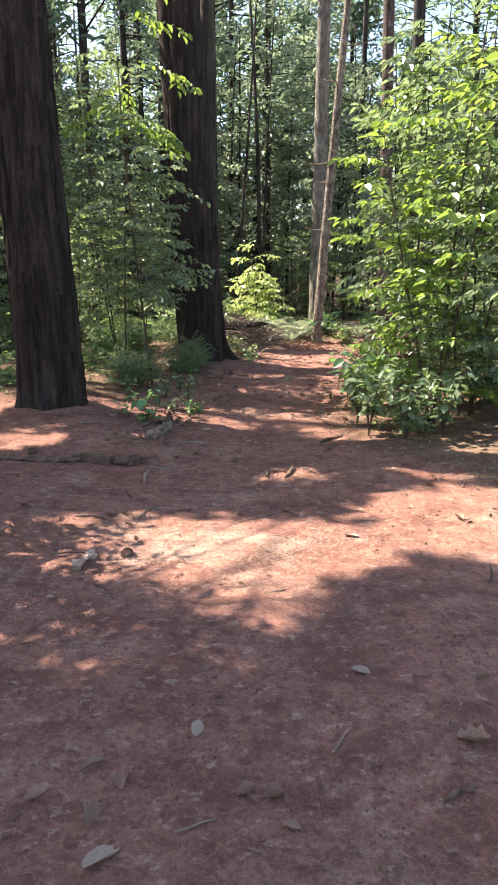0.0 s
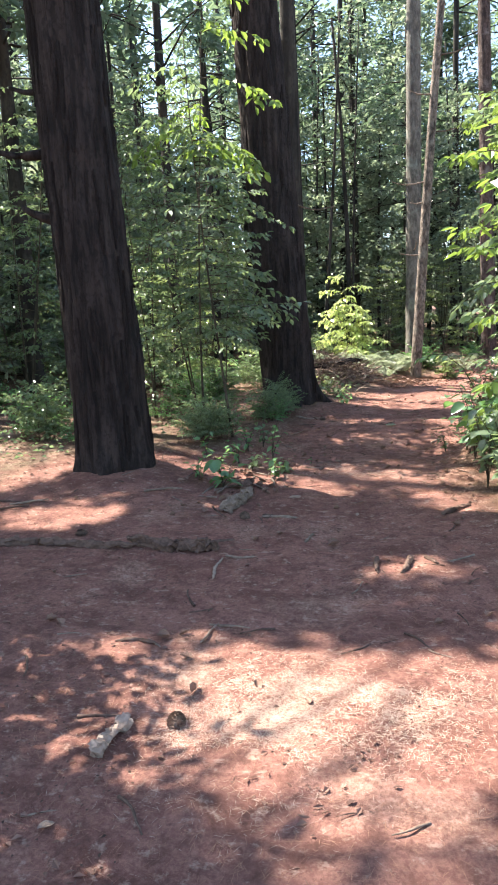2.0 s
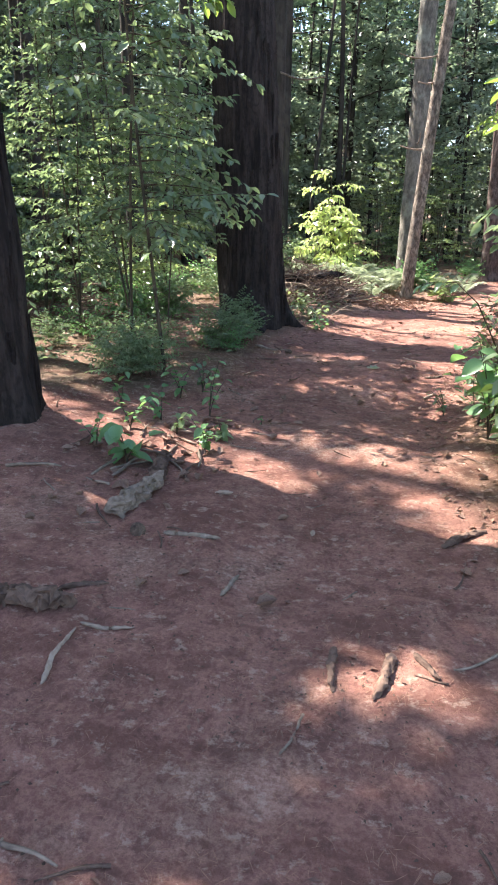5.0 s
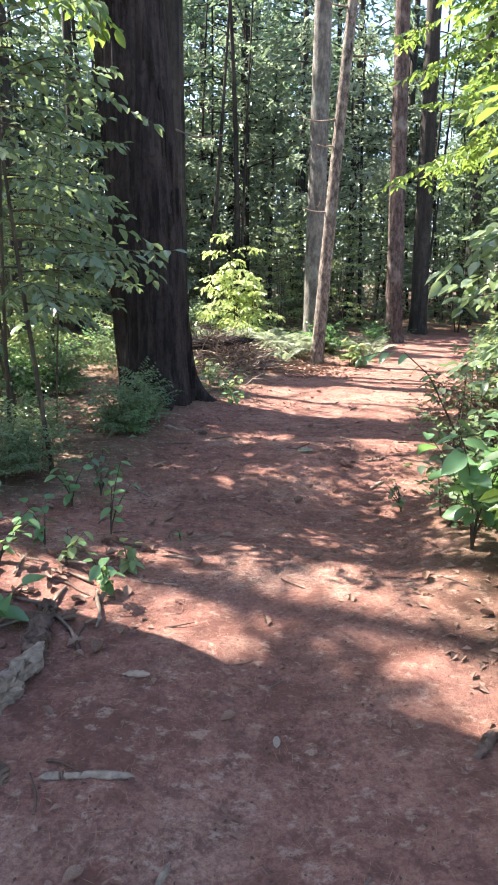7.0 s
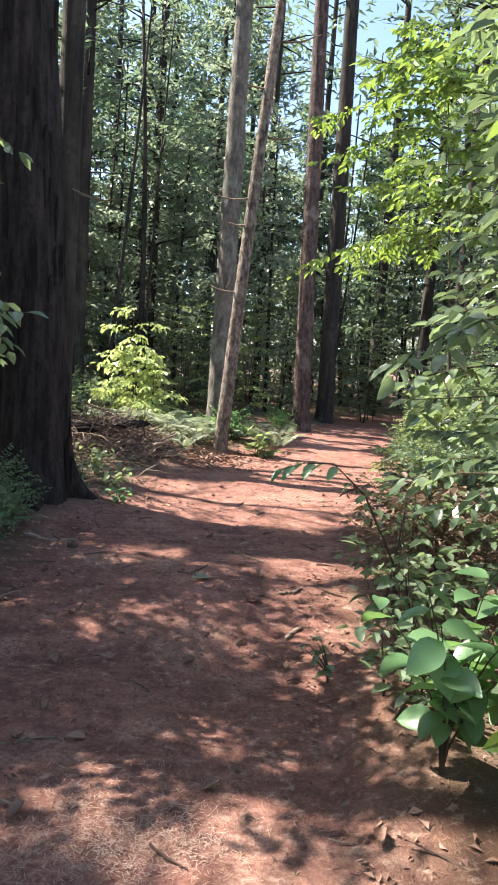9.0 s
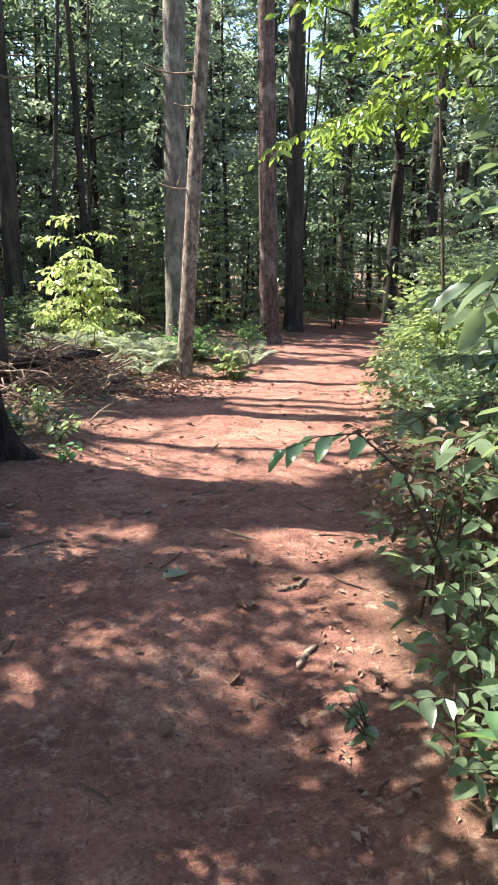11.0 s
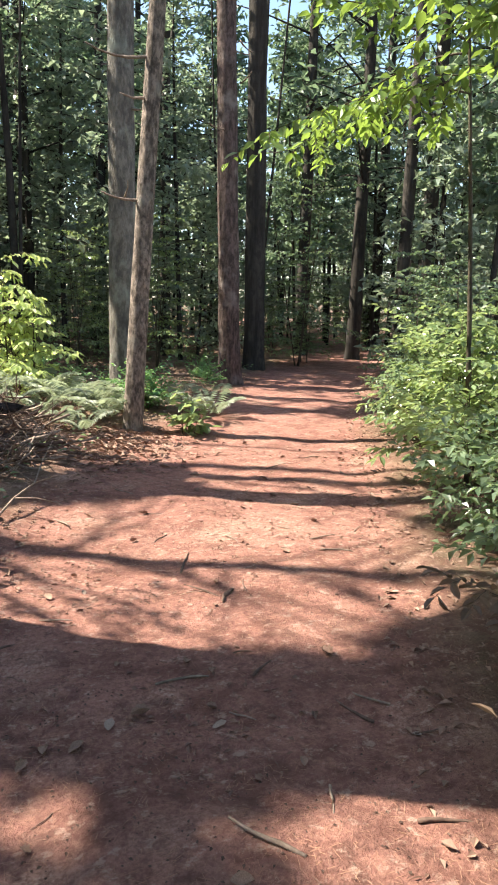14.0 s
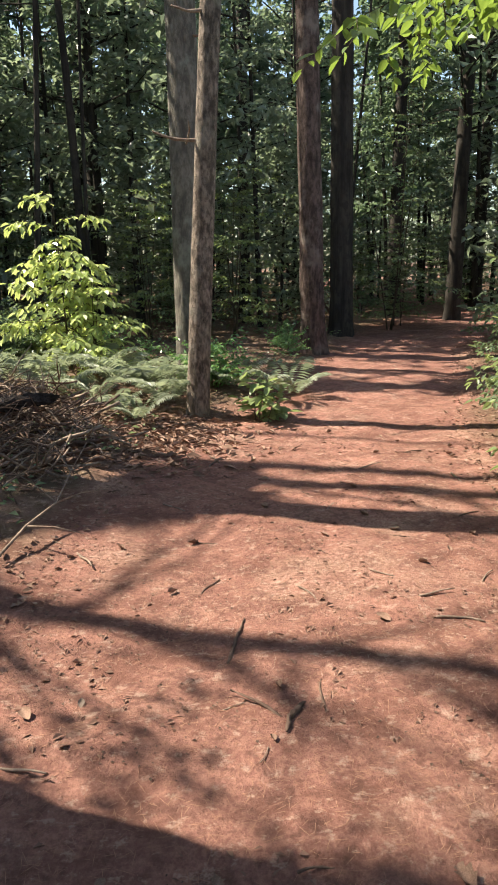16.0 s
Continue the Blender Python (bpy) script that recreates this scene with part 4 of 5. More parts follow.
FERN = [fern((-0.1, 19.9, 0.05), 0.6), fern((0.5, 20.2, 0.05), 0.7, 11)]
for x, y in ((0.2, 19.2), (-0.6, 20.2), (-0.9, 20.9), (0.75, 19.7), (-1.4, 21.2), (0.1, 20.8), (1.6, 20.3), (0.9, 20.6), (-0.2, 21.4), (-1.6, 20.2), (0.45, 18.8), (2.3, 20.0)):
    c = copy_thing(FERN[FOREST.randrange(2)], pose(x, y, ground_z(x, y), 0, 0, FOREST.uniform(0, 360)))
    w = FOREST.uniform(0.7, 1.2)
    c.scale = (w, w, w)


# ---------------------------------------------------------------- plants close to the path with leaves one can count
def leaf_plant(at, label, stems, height, leaf, mat, ratio=0.6, per=7, spread=0.25, name="leafy_plant"):
    ob = thing(name, (at[0], at[1], ground_z(at[0], at[1])), label, "plant", "path-side plants")
    for s in range(stems):
        a = rnd(0, 6.28)
        lean = spread * rnd(0.3, 1)
        h = height * rnd(0.6, 1.0)
        pts = [Vector((math.cos(a) * lean * f * f, math.sin(a) * lean * f * f, h * f - 0.02)) for f in (0, .25, .5, .75, 1)]
        stem = part("stem", Wood().tube(pts, [.005, .0045, .004, .003, .002], 5).mesh("plant_stem", M_STEM), ob)
        for k in range(per):
            f = 0.35 + 0.65 * k / (per - 1)
            i = min(int(f * 4), 3)
            p = pts[i].lerp(pts[i + 1], f * 4 - i)
            b = k * 2.4 + a
            leaf_object(stem, mat, p, (math.cos(b), math.sin(b), rnd(-.7, .25)), jitter((0, 0, 1), 0.25), leaf * rnd(0.6, 1.1), ratio)
    return ob


leaf_plant((1.42, 9.25, 0.03), "large-leaved green plant at the path edge", 8, 0.85, 0.165, M_LEAF_BLUE, 0.66, 7, 0.3)
leaf_plant((1.72, 9.3, 0.03), "large-leaved green plant at the path edge", 7, 0.8, 0.16, M_LEAF_BLUE, 0.66, 7, 0.3)
leaf_plant((1.5, 7.75, 0.03), "green leafy herb in the sun at the path edge", 12, 0.85, 0.13, M_LEAF, 0.5, 9, 0.35)
leaf_plant((1.85, 7.55, 0.03), "green leafy herb in the sun at the path edge", 11, 0.75, 0.13, M_LEAF, 0.5, 9, 0.35)
leaf_plant((1.42, 8.3, 0.03), "green leafy herb at the path edge", 10, 0.9, 0.12, M_LEAF, 0.5, 9, 0.3)
leaf_plant((2.25, 7.7, 0.03), "green leafy herb at the path edge", 9, 0.8, 0.12, M_LEAF, 0.5, 9, 0.35)
leaf_plant((-0.72, 9.55, 0.03), "small green seedling beside the path", 3, 0.5, 0.09, M_LEAF_BLUE, 0.6, 6, 0.15)
leaf_plant((-0.55, 8.75, 0.03), "small green seedling beside the path", 4, 0.28, 0.08, M_LEAF_BLUE, 0.6, 6, 0.2)
leaf_plant((-0.28, 9.53, 0.02), "tiny seedling on the path", 1, 0.13, 0.05, M_LEAF_BLUE, 0.6, 5, 0.05)
leaf_plant((-1.0, 8.4, 0.03), "broad-leaved plant behind the rotten log", 4, 0.35, 0.16, M_LEAF_BLUE, 0.75, 4, 0.2)
leaf_plant((-1.2, 9.0, 0.03), "small green seedling beside the path", 4, 0.3, 0.08, M_LEAF_BLUE, 0.6, 6, 0.2)
leaf_plant((-0.95, 10.2, 0.03), "small green seedling beside the path", 4, 0.35, 0.08, M_LEAF, 0.6, 6, 0.2)
leaf_plant((-0.45, 14.9, 0.03), "small plant at the foot of the old pine", 5, 0.3, 0.09, M_LEAF, 0.55, 6, 0.25)
leaf_plant((-0.25, 13.9, 0.03), "small plant at the foot of the old pine", 4, 0.22, 0.09, M_LEAF_BLUE, 0.55, 6, 0.2)
leaf_plant((2.15, 11.7, 0.03), "dark leafy seedling at the path edge", 6, 0.6, 0.10, M_LEAF, 0.55, 7, 0.3)
leaf_plant((3.0, 14.7, 0.03), "small seedling at the path edge", 3, 0.35, 0.08, M_LEAF, 0.55, 6, 0.2)
leaf_plant((1.2, 10.2, 0.02), "small green weed at the path edge", 4, 0.25, 0.07, M_LEAF, 0.55, 6, 0.15)

# a low branch that reaches over the path edge, with large leaves
low_branch = thing("low_branch_shrub", (1.76, 10.72, -0.02), "low shrub branch with large pale green leaves over the path", "shrub")
bp = [Vector(q) for q in ((0, 0, -0.03), (-0.12, -0.05, 0.5), (-0.34, -0.1, 0.9), (-0.55, -0.16, 1.08), (-0.72, -0.2, 1.08), (-0.84, -0.24, 1.05))]
low_stem = part("branch", Wood().tube(bp, [.009, .008, .006, .004, .003, .002], 6).mesh("low_branch", M_STEM), low_branch)
for f, sd, L in ((2.4, 1, .12), (2.9, -1, .15), (3.3, 1, .15), (3.7, -1, .17), (4.1, 1, .15), (4.5, -1, .16), (4.85, 1, .13), (5.0, -0.2, .15), (2.0, -1, .12)):
    i = min(int(f), 4)
    leaf_object(low_stem, M_LEAF_BLUE, bp[i].lerp(bp[i + 1], f - i), (-0.7 - rnd(0, .2), -0.2 + sd * 0.6, -0.35 - rnd(0, .3)), jitter((0, -0.2, 1), 0.15), L * 0.72, 0.5, 0.25)


# ---------------------------------------------------------------- dead wood
def ragged(points, r, mat, segs=8, rough=0.16):
    """Worn dead wood: an uneven, split and tapering length."""
    pts = []
    for a, b in zip(points, points[1:]):
        for k in range(14):
            p = Vector(a).lerp(Vector(b), k / 14)
            pts.append(p + Vector((rnd(-.05, .05), rnd(-.05, .05), rnd(-.03, .03))) * r)
    pts.append(Vector(points[-1]))
    n, sd = len(pts), rnd(0, 50)
    w = Wood().tube(pts, [r * (1 - 0.3 * i / n) * min(1, 0.3 + 0.2 * min(i, n - 1 - i)) for i in range(n)], max(segs, 10) * 2)
    for v in w.v:
        q = Vector((v.x * 1.0, v.y * 1.0, v.z * 2.0))
        o = Vector((noise.noise(q * 12 + Vector((sd, 0, 0))), noise.noise(q * 12 + Vector((0, sd, 7))), noise.noise(q * 12 + Vector((3, 9, sd)))))
        o2 = Vector((noise.noise(q * 45 + Vector((sd, 0, 0))), noise.noise(q * 45 + Vector((0, sd, 7))), noise.noise(q * 45 + Vector((3, 9, sd)))))
        v += (o * 1.6 + o2 * 1.1) * r * rough
    return w.mesh("dead_wood", mat, False)


def lying(points, r, name, label, category, mat, segs=10, rough=0.4, group="", lift=0.7):
    """Dead wood that lies on the ground along a line of places."""
    return single(name, ragged([(x, y, gz(x, y) + r * lift) for x, y in points], r, mat, segs, rough), Matrix(), label, category, group)


lying([(-2.95, 6.52), (-2.55, 6.6), (-2.02, 6.75), (-1.6, 6.72), (-1.24, 6.75)], 0.034, "fallen_branch", "dark brown weathered fallen branch lying on the earth", "branch", M_DEAD_DARK)
lying([(-0.62, 6.76), (-0.95, 6.72), (-1.35, 6.82)], 0.052, "fallen_branch", "dark rotten branch end lying on the earth", "branch", M_DEAD_DARK, 12)
lying([(-0.54, 6.3), (-0.57, 6.45), (-0.55, 6.62)], 0.011, "bark_strip", "pale curved strip of bare wood on the earth", "wood piece", M_PALE)
lying([(-0.84, 5.4), (-0.72, 5.44), (-0.6, 5.42)], 0.01, "bark_strip", "dark thin stick lying on the earth", "wood piece", M_DEAD_DARK)
lying([(-0.8, 7.6), (-0.72, 7.85), (-0.68, 8.15)], 0.055, "rotten_log", "pale rotten log piece lying beside the path", "log", M_DEAD, 16, 0.4)
lying([(-0.7, 8.1), (-0.74, 8.32), (-0.78, 8.6)], 0.05, "rotten_log", "dark crumbling end of a rotten log", "log", M_DEAD_DARK, 14, 0.5)
lying([(-0.43, 7.44), (-0.3, 7.46), (-0.14, 7.48)], 0.013, "bark_strip", "pale stick lying on the path", "wood piece", M_DEAD)
lying([(-0.3, 8.03), (-0.19, 8.0)], 0.014, "bark_strip", "pale stick lying on the path", "wood piece", M_PALE)
lying([(-0.02, 7.0), (0.0, 7.09), (0.02, 7.19)], 0.012, "bark_strip", "pale stick lying on the path", "wood piece", M_DEAD)
lying([(1.0, 7.62), (1.08, 7.74), (1.22, 7.8)], 0.022, "bark_strip", "curled dark piece of bark at the path edge", "wood piece", M_DEAD_DARK)
lying([(1.08, 11.35), (1.2, 11.38), (1.28, 11.46)], 0.013, "bark_strip", "pale stick lying on the path", "wood piece", M_DEAD)
lying([(1.06, 10.74), (1.1, 10.82), (1.18, 10.88)], 0.014, "bark_strip", "curved pale stick lying on the path", "wood piece", M_DEAD)
lying([(1.03, 14.2), (1.08, 14.4), (1.15, 14.62)], 0.009, "bark_strip", "dark stick lying along the path", "wood piece", M_DEAD_DARK)
lying([(1.2, 13.74), (1.24, 13.84), (1.3, 13.9)], 0.012, "bark_strip", "dark piece of bark lying on the path", "wood piece", M_DEAD_DARK)
lying([(1.3, 2.76), (1.36, 2.8), (1.42, 2.8)], 0.012, "bark_strip", "dark piece of bark lying on the path", "wood piece", M_DEAD_DARK)
lying([(-0.9, 12.6), (-0.7, 12.5), (-0.45, 12.55)], 0.016, "bark_strip", "pale stick lying beside the path", "wood piece", M_PALE)
single("brush_log", ragged([(-1.5, 17.3, .3), (-0.8, 17.4, .42), (-0.12, 17.5, .5)], 0.075, M_BARK_PINE, 10, 0.22), Matrix(), "dark dead log on a pile of brush", "log")
single("brush_branch", ragged([(-0.75, 17.5, .02), (-0.2, 17.42, .08), (0.3, 17.32, .15)], 0.032, M_DEAD_DARK, 8, 0.3), Matrix(), "dark dead branch sticking out of the brush", "branch", "brush branches")
single("brush_branch", ragged([(-0.7, 17.2, .0), (-0.2, 17.15, .03), (0.3, 17.1, .05)], 0.03, M_DEAD_DARK, 8, 0.3), Matrix(), "dark dead branch sticking out of the brush", "branch", "brush branches")
lying([(-0.5, 4.4), (-0.51, 4.54), (-0.48, 4.71)], 0.027, "wood_chip", "pale split piece of bare wood on the earth", "wood piece", M_PALE, 14, 0.7)
lying([(0.51, 6.71), (0.5, 6.6), (0.52, 6.46)], 0.017, "bark_piece", "dark bark piece lying on the path", "bark piece", M_DEAD_DARK, 10, 0.5, "bark pieces")
lying([(0.73, 6.71), (0.72, 6.58), (0.67, 6.43)], 0.019, "bark_piece", "brown bark piece lying on the path", "bark piece", M_DEAD_DARK, 10, 0.5, "bark pieces")
lying([(0.82, 6.72), (0.85, 6.66), (0.91, 6.57)], 0.012, "bark_piece", "thin bark strip lying on the path", "bark piece", M_DEAD_DARK, 10, 0.5, "bark pieces")
lying([(-0.75, 6.88), (-0.65, 6.94), (-0.54, 6.97)], 0.013, "bark_strip", "dark stick lying on the earth", "wood piece", M_DEAD_DARK)
lying([(-0.55, 6.66), (-0.44, 6.66), (-0.32, 6.69)], 0.01, "bark_strip", "thin brown stick lying on the earth", "wood piece", M_DEAD)

pile = thing("brush_pile", (-0.85, 17.7, ground_z(-0.85, 17.7)), "tangled heap of dry grey brushwood beside the path", "brush pile")
TWIGS = []
for k in range(7):
    pts, p, d = [], Vector((-0.5, 0, 0)), Vector((1, 0, 0))
    for i in range(9):
        pts.append(p.copy())
        d = (d + Vector((0, rnd(-.25, .25), rnd(-.2, .2)))).normalized()
        p = p + d * 0.125
    w = Wood().tube(pts, [0.013 - 0.0013 * i for i in range(9)], 5)
    for i in (3, 5, 6):
        e = pts[i] + Vector((rnd(.1, .3), rnd(-.3, .3), rnd(-.2, .2)))
        w.tube([pts[i], pts[i].lerp(e, 0.5) + Vector((0, 0, .02)), e], [.007, .005, .002], 4)
    TWIGS.append(w.mesh("brush_stick", M_DEAD if k % 3 else M_DEAD_DARK))
for i in range(300):
    a, r = rnd(0, 6.28), rnd(0, 1) ** 0.6
    x, y = math.cos(a) * r * 1.05, math.sin(a) * r * 1.6
    z = max(0.03, (0.6 - 0.25 * x) * (1 - r * r) * rnd(0.1, 1.0) + 0.04)
    ob = part("stick", TWIGS[i % 7], pile)
    s = rnd(0.6, 1.3)
    ob.matrix_local = pose(x, y, z, rnd(-25, 25), rnd(-28, 28), rnd(0, 360)) @ Matrix.Diagonal((s, s, s, 1))

# bare branching twig lying at the path edge
twig = Wood()
tp = [Vector(q) for q in ((-0.15, 15.3, .03), (-.05, 15.6, .09), (0.08, 15.9, .12), (0.12, 16.3, .2), (0.2, 16.6, .32))]
twig.tube(tp, [.01, .009, .007, .005, .003], 5)
for a, b in ((1, (.3, 15.5, .06)), (2, (.38, 16.0, .16)), (2, (-.25, 16.2, .25)), (3, (.42, 16.4, .3)), (3, (-.08, 16.7, .3))):
    b = Vector(b)
    twig.tube([tp[a], tp[a].lerp(b, .5) + Vector((0, 0, .02)), b], [.006, .004, .002], 4)
single("bare_twig", twig.mesh("bare_twig", M_DEAD), Matrix(), "pale bare branching twig lying at the path edge", "twig")


# ---------------------------------------------------------------- litter on the path
def cone_mesh():
    v, f = [], []
    w = Wood()
    w.tube([(0, 0, 0), (0.02, 0, 0.0), (0.05, 0, 0), (0.085, 0, 0)], [.008, .02, .022, .006], 10)
    v, f = list(w.v), list(w.f)
    for k in range(60):
        t = k / 60
        a = k * 2.4
        r = 0.02 * math.sin(math.pi * (0.12 + 0.8 * t)) + 0.006
        c = Vector((0.005 + t * 0.08, math.cos(a) * r, math.sin(a) * r))
        o = Vector((0.3, math.cos(a), math.sin(a))) * 0.014
        s = Vector((0, -math.sin(a), math.cos(a))) * 0.008
        b = len(v)
        v += [c - s * 0.5, c + s * 0.5, c + o + s, c + o * 1.15, c + o - s]
        f.append((b, b + 1, b + 2, b + 3, b + 4))
    return mesh_of("pine_cone", v, f, M_CONE)


CONE = cone_mesh()
for x, y in ((-1.84, 6.97), (-0.28, 4.76), (-0.55, 7.4), (-0.4, 12.3)):
    single("pine_cone", CONE, pose(x, y, gz(x, y) + 0.014, 0, 0, rnd(0, 360)) @ Matrix.Diagonal((1.0, 1.0, 1.0, 1)), "small dark pine cone lying on the earth", "pine cone", "pine cones")


def curled_leaf(mat, lobes, curl):
    v, f, n = [], [], 8
    for i in range(n + 1):
        t = i / n
        w = (0.28 * math.sin(math.pi * min(1, t * 0.96 + 0.02)) ** 0.7) * (1 + lobes * math.sin(i * 2.4))
        for k in (-1, -.5, 0, .5, 1):
            v.append((t - 0.5, k * w, curl * (abs(k) ** 2 * w * 1.4 + (t - .5) ** 2 * 0.5) + 0.02 * math.sin(i + k * 2)))
    for i in range(n):
        for k in range(4):
            a = i * 5 + k
            f.append((a, a + 5, a + 6, a + 1))
    return mesh_of("fallen_leaf", v, f, mat, True)


BLEACHED = curled_leaf(M_PALE, 0.05, 0.35)
DRY = [curled_leaf(M_DRY, 0, 0.6), curled_leaf(M_DRY, 0.35, 0.8), curled_leaf(M_DRY, 0.1, 1.1)]
SCAT = random.Random(11)
spots = [(1.09, 3.47, .085), (0.44, 3.05, .085), (0.75, 2.75, .07), (0.1, 2.85, .09), (-0.05, 2.7, .08), (0.66, 2.76, .07), (0.22, 2.78, .08), (0.16, 2.62, .1), (0.25, 2.45, .14), (0.81, 2.63, .06), (1.47, 3.05, .12), (0.19, 6.99, .1), (-0.23, 7.11, .07), (-0.4, 6.99, .08), (1.0, 11.67, .09), (0.91, 11.23, .12), (0.32, 7.72, .05), (-0.53, 7.78, .05), (0.89, 11.92, .07)]
for i in range(170):
    y = SCAT.uniform(1.9, 19)
    l, r = lerp_rows(LEFT_EDGE, y), lerp_rows(RIGHT_EDGE, y)
    spots.append((SCAT.uniform(max(l, -2.6), r), y, SCAT.uniform(0.035, 0.085)))
for i, (x, y, s) in enumerate(spots):
    single("fallen_leaf", BLEACHED if i < 2 or i % 8 == 0 else DRY[i % 3], pose(x, y, gz(x, y) + s * 0.1, SCAT.uniform(-18, 18), SCAT.uniform(-18, 18), SCAT.uniform(0, 360)) @ Matrix.Diagonal((s, s, s, 1)), "pale dry curled leaf fallen on the earth", "leaf", "fallen leaves")
GREEN = curled_leaf(M_FERN, 0.45, 0.4)
single("fallen_green_leaf", GREEN, pose(0.57, 11.54, gz(.57, 11.54) + .012, 0, 0, 20) @ Matrix.Diagonal((.14, .17, .14, 1)), "freshly fallen green lobed leaf on the path", "leaf")

TW = []
for k in range(6):
    pts, p, d = [], Vector((-0.1, 0, 0)), Vector((1, 0, 0))
    for i in range(7):
        pts.append(p.copy())
        d = (d + Vector((0, rnd(-.22, .22), rnd(-.05, .05)))).normalized()
        p = p + d * 0.034
    TW.append(Wood().tube(pts, [0.0065 * (1 - .07 * i) * rnd(.8, 1.2) for i in range(7)], 6).mesh("path_twig", M_DEAD if k % 2 else M_DEAD_DARK))
for i in range(150):
    y = SCAT.uniform(1.9, 17.5)
    l, r = lerp_rows(LEFT_EDGE, y), lerp_rows(RIGHT_EDGE, y)
    x = SCAT.uniform(max(l, -2.6), r)
    s = SCAT.uniform(0.4, 1.3)
    single("twig", TW[i % 6], pose(x, y, gz(x, y) + 0.005, SCAT.uniform(-3, 3), SCAT.uniform(-3, 3), SCAT.uniform(0, 360)) @ Matrix.Diagonal((s, s, s, 1)), "short dry twig lying on the path", "twig", "path twigs")

# needles and crumbled leaves: too many to count
need, crumbs, cover = Leaves(), Leaves(), Leaves()
for i in range(60000):
    y = 1.8 + 18 * SCAT.random() ** 1.25
    l, r = max(lerp_rows(LEFT_EDGE, y), -2.8), lerp_rows(RIGHT_EDGE, y) + 0.3
    x = SCAT.uniform(l, r)
    a = SCAT.uniform(0, 6.28)
    need.add((x, y, gz(x, y) + 0.0015), (math.cos(a), math.sin(a), 0.0), (0, 0, 1), SCAT.uniform(.03, .075), 0.0018)
for i in range(11000):
    y = SCAT.uniform(5, 25)
    side = SCAT.random() < 0.6
    x = lerp_rows(LEFT_EDGE, y) + 0.3 - SCAT.random() ** 1.5 * 6 if side else lerp_rows(RIGHT_EDGE, y) - 0.25 + SCAT.random() ** 1.5 * 5
    a, L = SCAT.uniform(0, 6.28), SCAT.uniform(.02, .06)
    crumbs.add((x, y, gz(x, y) + 0.008), (math.cos(a), math.sin(a), SCAT.uniform(-.1, .3)), jitter((0, 0, 1), .35), L, L * .55)
for i in range(15000):
    y = SCAT.uniform(9, 34)
    side = SCAT.random() < 0.7
    x = lerp_rows(LEFT_EDGE, y) - 0.15 - SCAT.random() * 7 if side else lerp_rows(RIGHT_EDGE, y) + 0.15 + SCAT.random() * 5
    if noise.noise(Vector((x * 0.7, y * 0.7, 7))) < 0.0:
        continue
    a, L = SCAT.uniform(0, 6.28), SCAT.uniform(.04, .09)
    cover.add((x, y, gz(x, y) + SCAT.uniform(.02, .16)), (math.cos(a), math.sin(a), SCAT.uniform(-.1, .3)), jitter((0, 0, 1), .35), L, L * .6)
single("needle_litter", need.mesh("needle_litter", M_NEEDLE, 1, 0.1, 0.0), Matrix(), "scattered dry reddish pine needles on the path", "pine needles", kind="stuff")
single("leaf_litter", crumbs.mesh("leaf_litter", M_DRY, 1), Matrix(), "dry brown leaf litter beside the path", "leaf litter", kind="stuff")
single("ground_cover", cover.mesh("ground_cover", M_LEAF, 1), Matrix(), "low green ground cover beside the path", "ground cover", kind="stuff")
bits = Leaves()
for i in range(14000):
    y = 1.8 + 16 * SCAT.random() ** 1.2
    l, r = max(lerp_rows(LEFT_EDGE, y), -2.8), lerp_rows(RIGHT_EDGE, y) + 0.2
    x = SCAT.uniform(l, r)
    if noise.noise(Vector((x * 1.1, y * 1.1, 31))) < -0.05:
        continue
    a, L = SCAT.uniform(0, 6.28), SCAT.uniform(.005, .019)
    bits.add((x, y, gz(x, y) + 0.003), (math.cos(a), math.sin(a), SCAT.uniform(-.1, .2)), jitter((0, 0, 1), .3), L, L * .6)
chaff = Leaves()
for i in range(16000):
    y = 1.8 + 17 * SCAT.random() ** 1.2
    l, r = max(lerp_rows(LEFT_EDGE, y), -2.8) - 0.2, lerp_rows(RIGHT_EDGE, y) + 0.4
    x = SCAT.uniform(l, r)
    if noise.noise(Vector((x * 1.6, y * 1.6, 51))) < 0.0:
        continue
    a, L = SCAT.uniform(0, 6.28), SCAT.uniform(.012, .045)
    chaff.add((x, y, gz(x, y) + 0.004), (math.cos(a), math.sin(a), SCAT.uniform(-.1, .25)), jitter((0, 0, 1), .3), L, L * SCAT.choice((.15, .3, .55)))
# pale needles strewn in the sunlit patches, their colour adding to the sun's brightness
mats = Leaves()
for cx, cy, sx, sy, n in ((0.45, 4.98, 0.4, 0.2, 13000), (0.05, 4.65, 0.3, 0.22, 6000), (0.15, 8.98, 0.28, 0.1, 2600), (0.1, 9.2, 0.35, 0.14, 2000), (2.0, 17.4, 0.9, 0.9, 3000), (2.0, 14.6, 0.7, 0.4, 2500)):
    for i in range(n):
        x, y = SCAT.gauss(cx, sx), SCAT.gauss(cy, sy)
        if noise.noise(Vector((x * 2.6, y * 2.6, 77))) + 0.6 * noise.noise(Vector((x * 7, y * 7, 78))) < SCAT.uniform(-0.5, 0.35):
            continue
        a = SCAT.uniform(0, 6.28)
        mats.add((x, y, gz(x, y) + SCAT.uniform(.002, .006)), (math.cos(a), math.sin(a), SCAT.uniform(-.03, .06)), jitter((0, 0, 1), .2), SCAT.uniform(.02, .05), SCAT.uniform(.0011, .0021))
single("pale_needle_litter", mats.mesh("pale_needle_litter", M_STRAW, 1, 0.1, 0.0), Matrix(), "pale dry pine needles whitening the sunlit patches of trodden earth", "pine needles", kind="stuff")
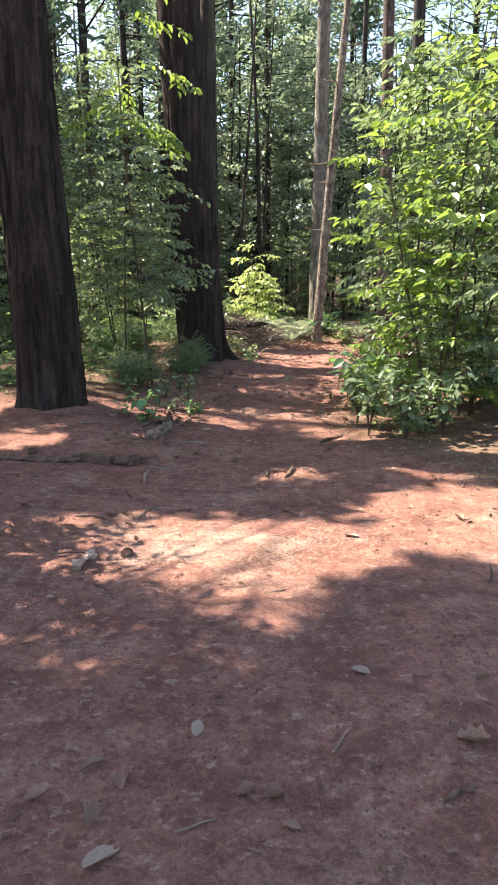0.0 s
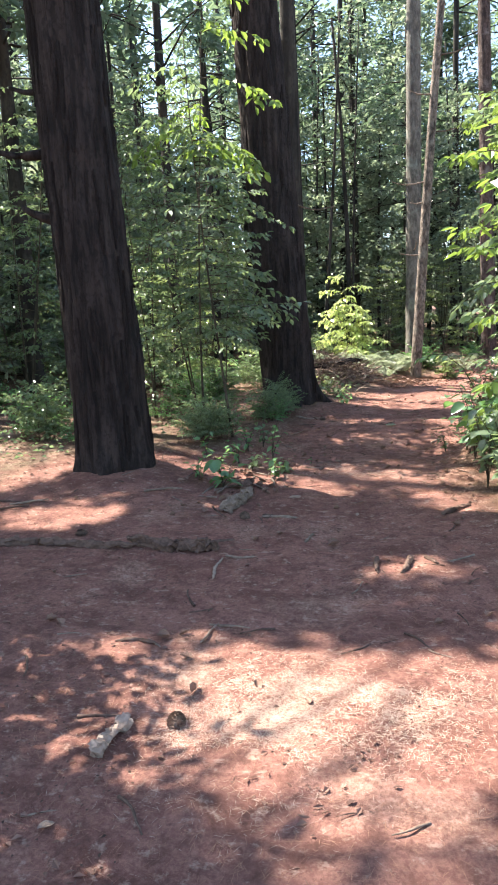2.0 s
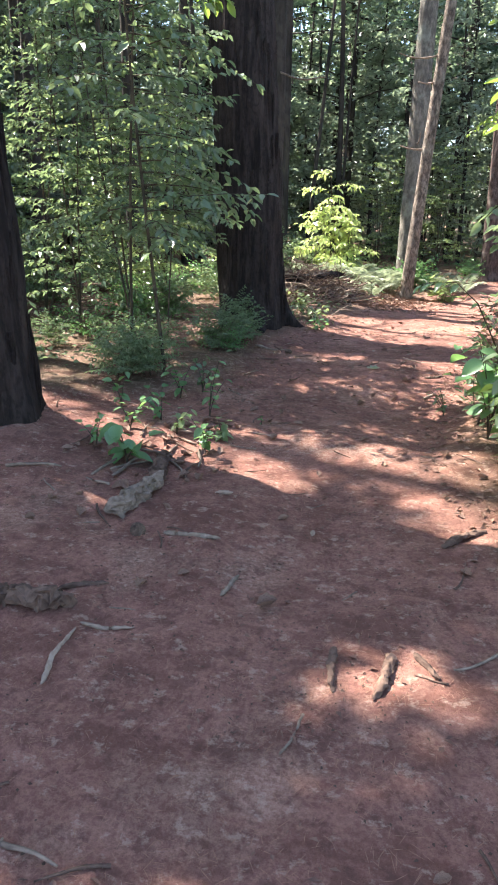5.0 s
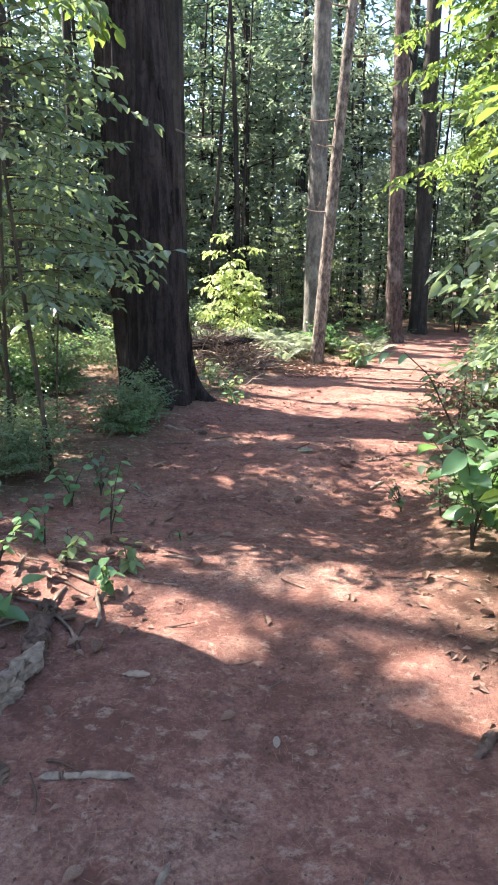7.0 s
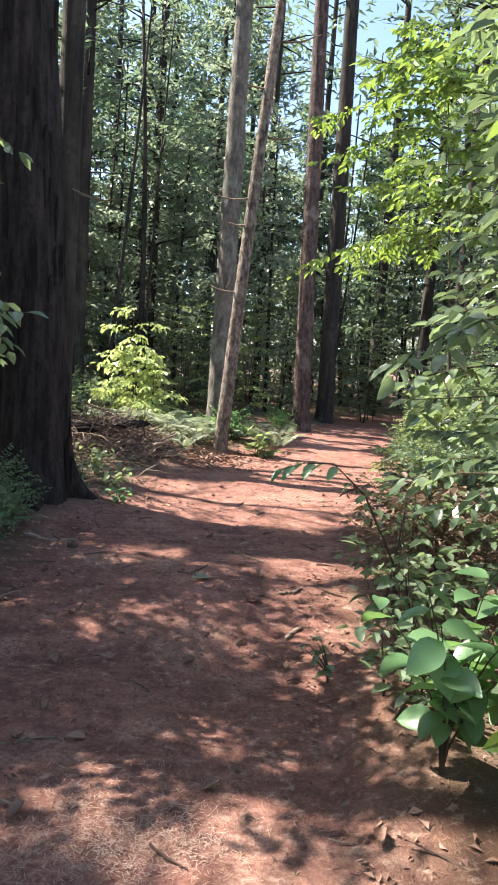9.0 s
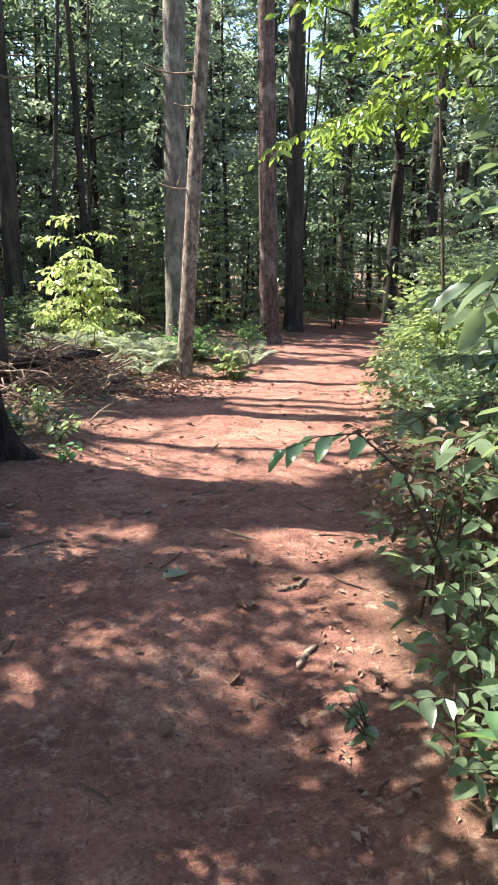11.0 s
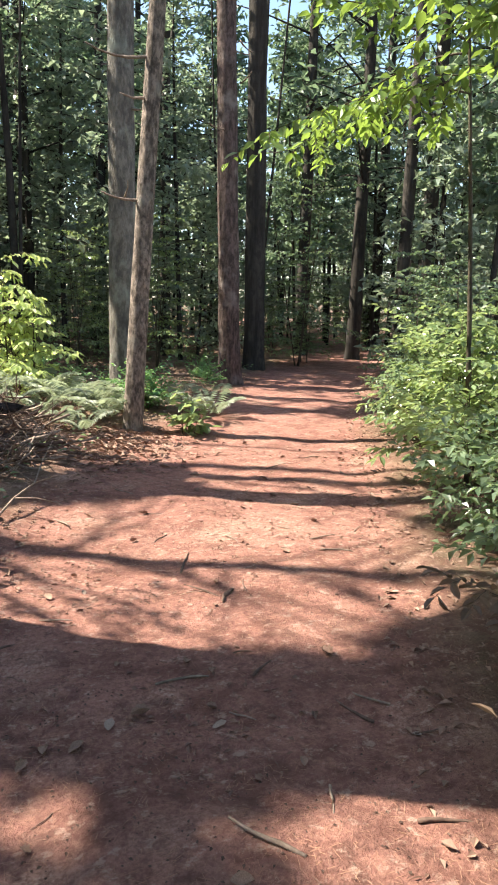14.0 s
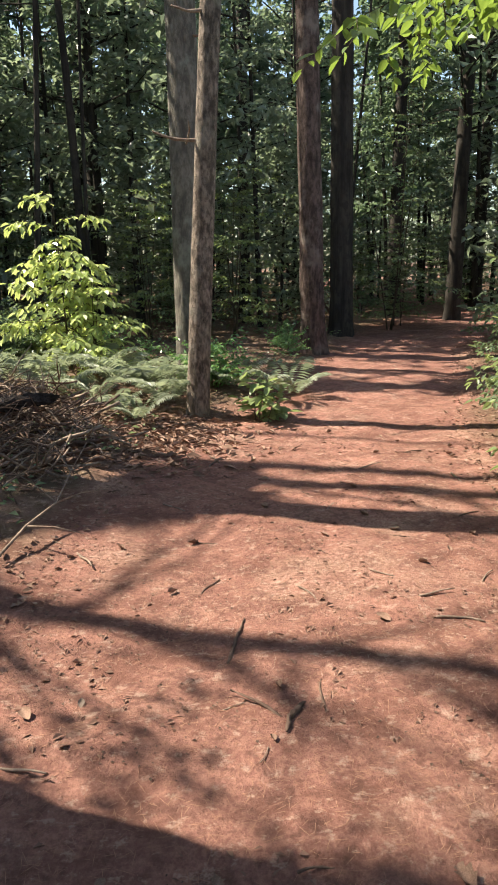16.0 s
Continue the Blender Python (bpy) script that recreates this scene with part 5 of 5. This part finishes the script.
single("leaf_chaff", chaff.mesh("leaf_chaff", M_CHAFF, 1), Matrix(), "crumbled reddish-brown dead leaves strewn over the path", "leaf litter", kind="stuff")
single("bark_crumbs", bits.mesh("bark_crumbs", M_DEAD_DARK, 1), Matrix(), "small dark crumbs of bark scattered on the path", "bark crumbs", kind="stuff")
sapling((2.05, 11.3, 0.05), 0.9, 0.7, 50, "withered brown leafy plant beside the path", M_BROWN, 0.08, 0.1, (0, 0), 0.007, gap=0.045, stems=6, name="withered_plant", category="plant", group="", up=0.5, pick=60)
sapling((2.55, 12.4, 0.05), 0.8, 0.7, 40, "withered brown leafy plant beside the path", M_BROWN, 0.08, 0.1, (0, 0), 0.007, gap=0.045, stems=6, name="withered_plant", category="plant", group="", up=0.5, pick=60)

# debris beside the rotten log and at the foot of the old pine
for i in range(46):
    if i < 30:
        x, y = -0.95 + SCAT.gauss(0, .28), 8.6 + SCAT.gauss(0, .42)
    else:
        x, y = -2.9 + SCAT.gauss(0, .3), 7.5 + SCAT.gauss(0, .25)
    s = SCAT.uniform(0.6, 1.9)
    single("twig", TW[i % 6], pose(x, y, gz(x, y) + 0.012, SCAT.uniform(-8, 8), SCAT.uniform(-9, 9), SCAT.uniform(0, 360)) @ Matrix.Diagonal((s, s, s, 1)), "dry twig among debris beside the path", "twig", "path twigs")
for i in range(60):
    x, y = -0.9 + SCAT.gauss(0, .3), 8.7 + SCAT.gauss(0, .5)
    s = SCAT.uniform(0.04, 0.1)
    single("fallen_leaf", DRY[i % 3], pose(x, y, gz(x, y) + s * 0.12, SCAT.uniform(-25, 25), SCAT.uniform(-25, 25), SCAT.uniform(0, 360)) @ Matrix.Diagonal((s, s, s, 1)), "pale dry curled leaf fallen on the earth", "leaf", "fallen leaves")
for x, y, h in ((-1.05, 9.3, .3), (-0.85, 9.05, .22), (-1.3, 8.6, .3), (-1.5, 9.6, .35), (-0.5, 9.05, .15), (-1.1, 10.0, .4)):
    leaf_plant((x, y, gz(x, y)), "small pale green seedling beside the path", 3, h, 0.085, M_LEAF_BLUE if x < -1 else M_LEAF_LIGHT, 0.6, 6, 0.2)

# two saplings added out of view, so that their leaves dapple the open ground
sapling((-3.05, 4.85, 0.05), 4.3, 1.25, 44, "unseen leafy sapling added to dapple the open ground", M_LEAF, 0.14, 0.42, (0, 0), 0.018, gap=0.075)
sapling((-3.4, 5.75, 0.05), 3.6, 1.2, 46, "unseen leafy sapling added to dapple the open ground", M_LEAF, 0.14, 0.4, (0, 0), 0.016, gap=0.07)
leaf_plant((-0.75, 14.75, 0.04), "low leafy plant at the foot of the old pine", 7, 0.42, 0.11, M_LEAF, 0.5, 7, 0.3)
leaf_plant((-0.7, 15.6, 0.04), "low leafy plant beside the path", 7, 0.45, 0.11, M_LEAF_LIGHT, 0.5, 7, 0.3)
leaf_plant((-0.35, 14.45, 0.03), "low leafy plant beside the path", 5, 0.3, 0.1, M_LEAF_LIGHT, 0.5, 7, 0.25)
straw = Leaves()
for i in range(2600):
    x, y = 0.45 + SCAT.gauss(0, .55), 18.4 + SCAT.gauss(0, .6)
    a, L = SCAT.uniform(0, 6.28), SCAT.uniform(.05, .16)
    straw.add((x, y, gz(x, y) + SCAT.uniform(.003, .03)), (math.cos(a), math.sin(a), SCAT.uniform(-.1, .2)), jitter((0, 0, 1), .3), L, L * SCAT.choice((.06, .1, .4)))
single("dry_straw", straw.mesh("dry_straw", M_DRY, 1), Matrix(), "pale dry straw and leaves round the leaning tree", "dry litter", kind="stuff")
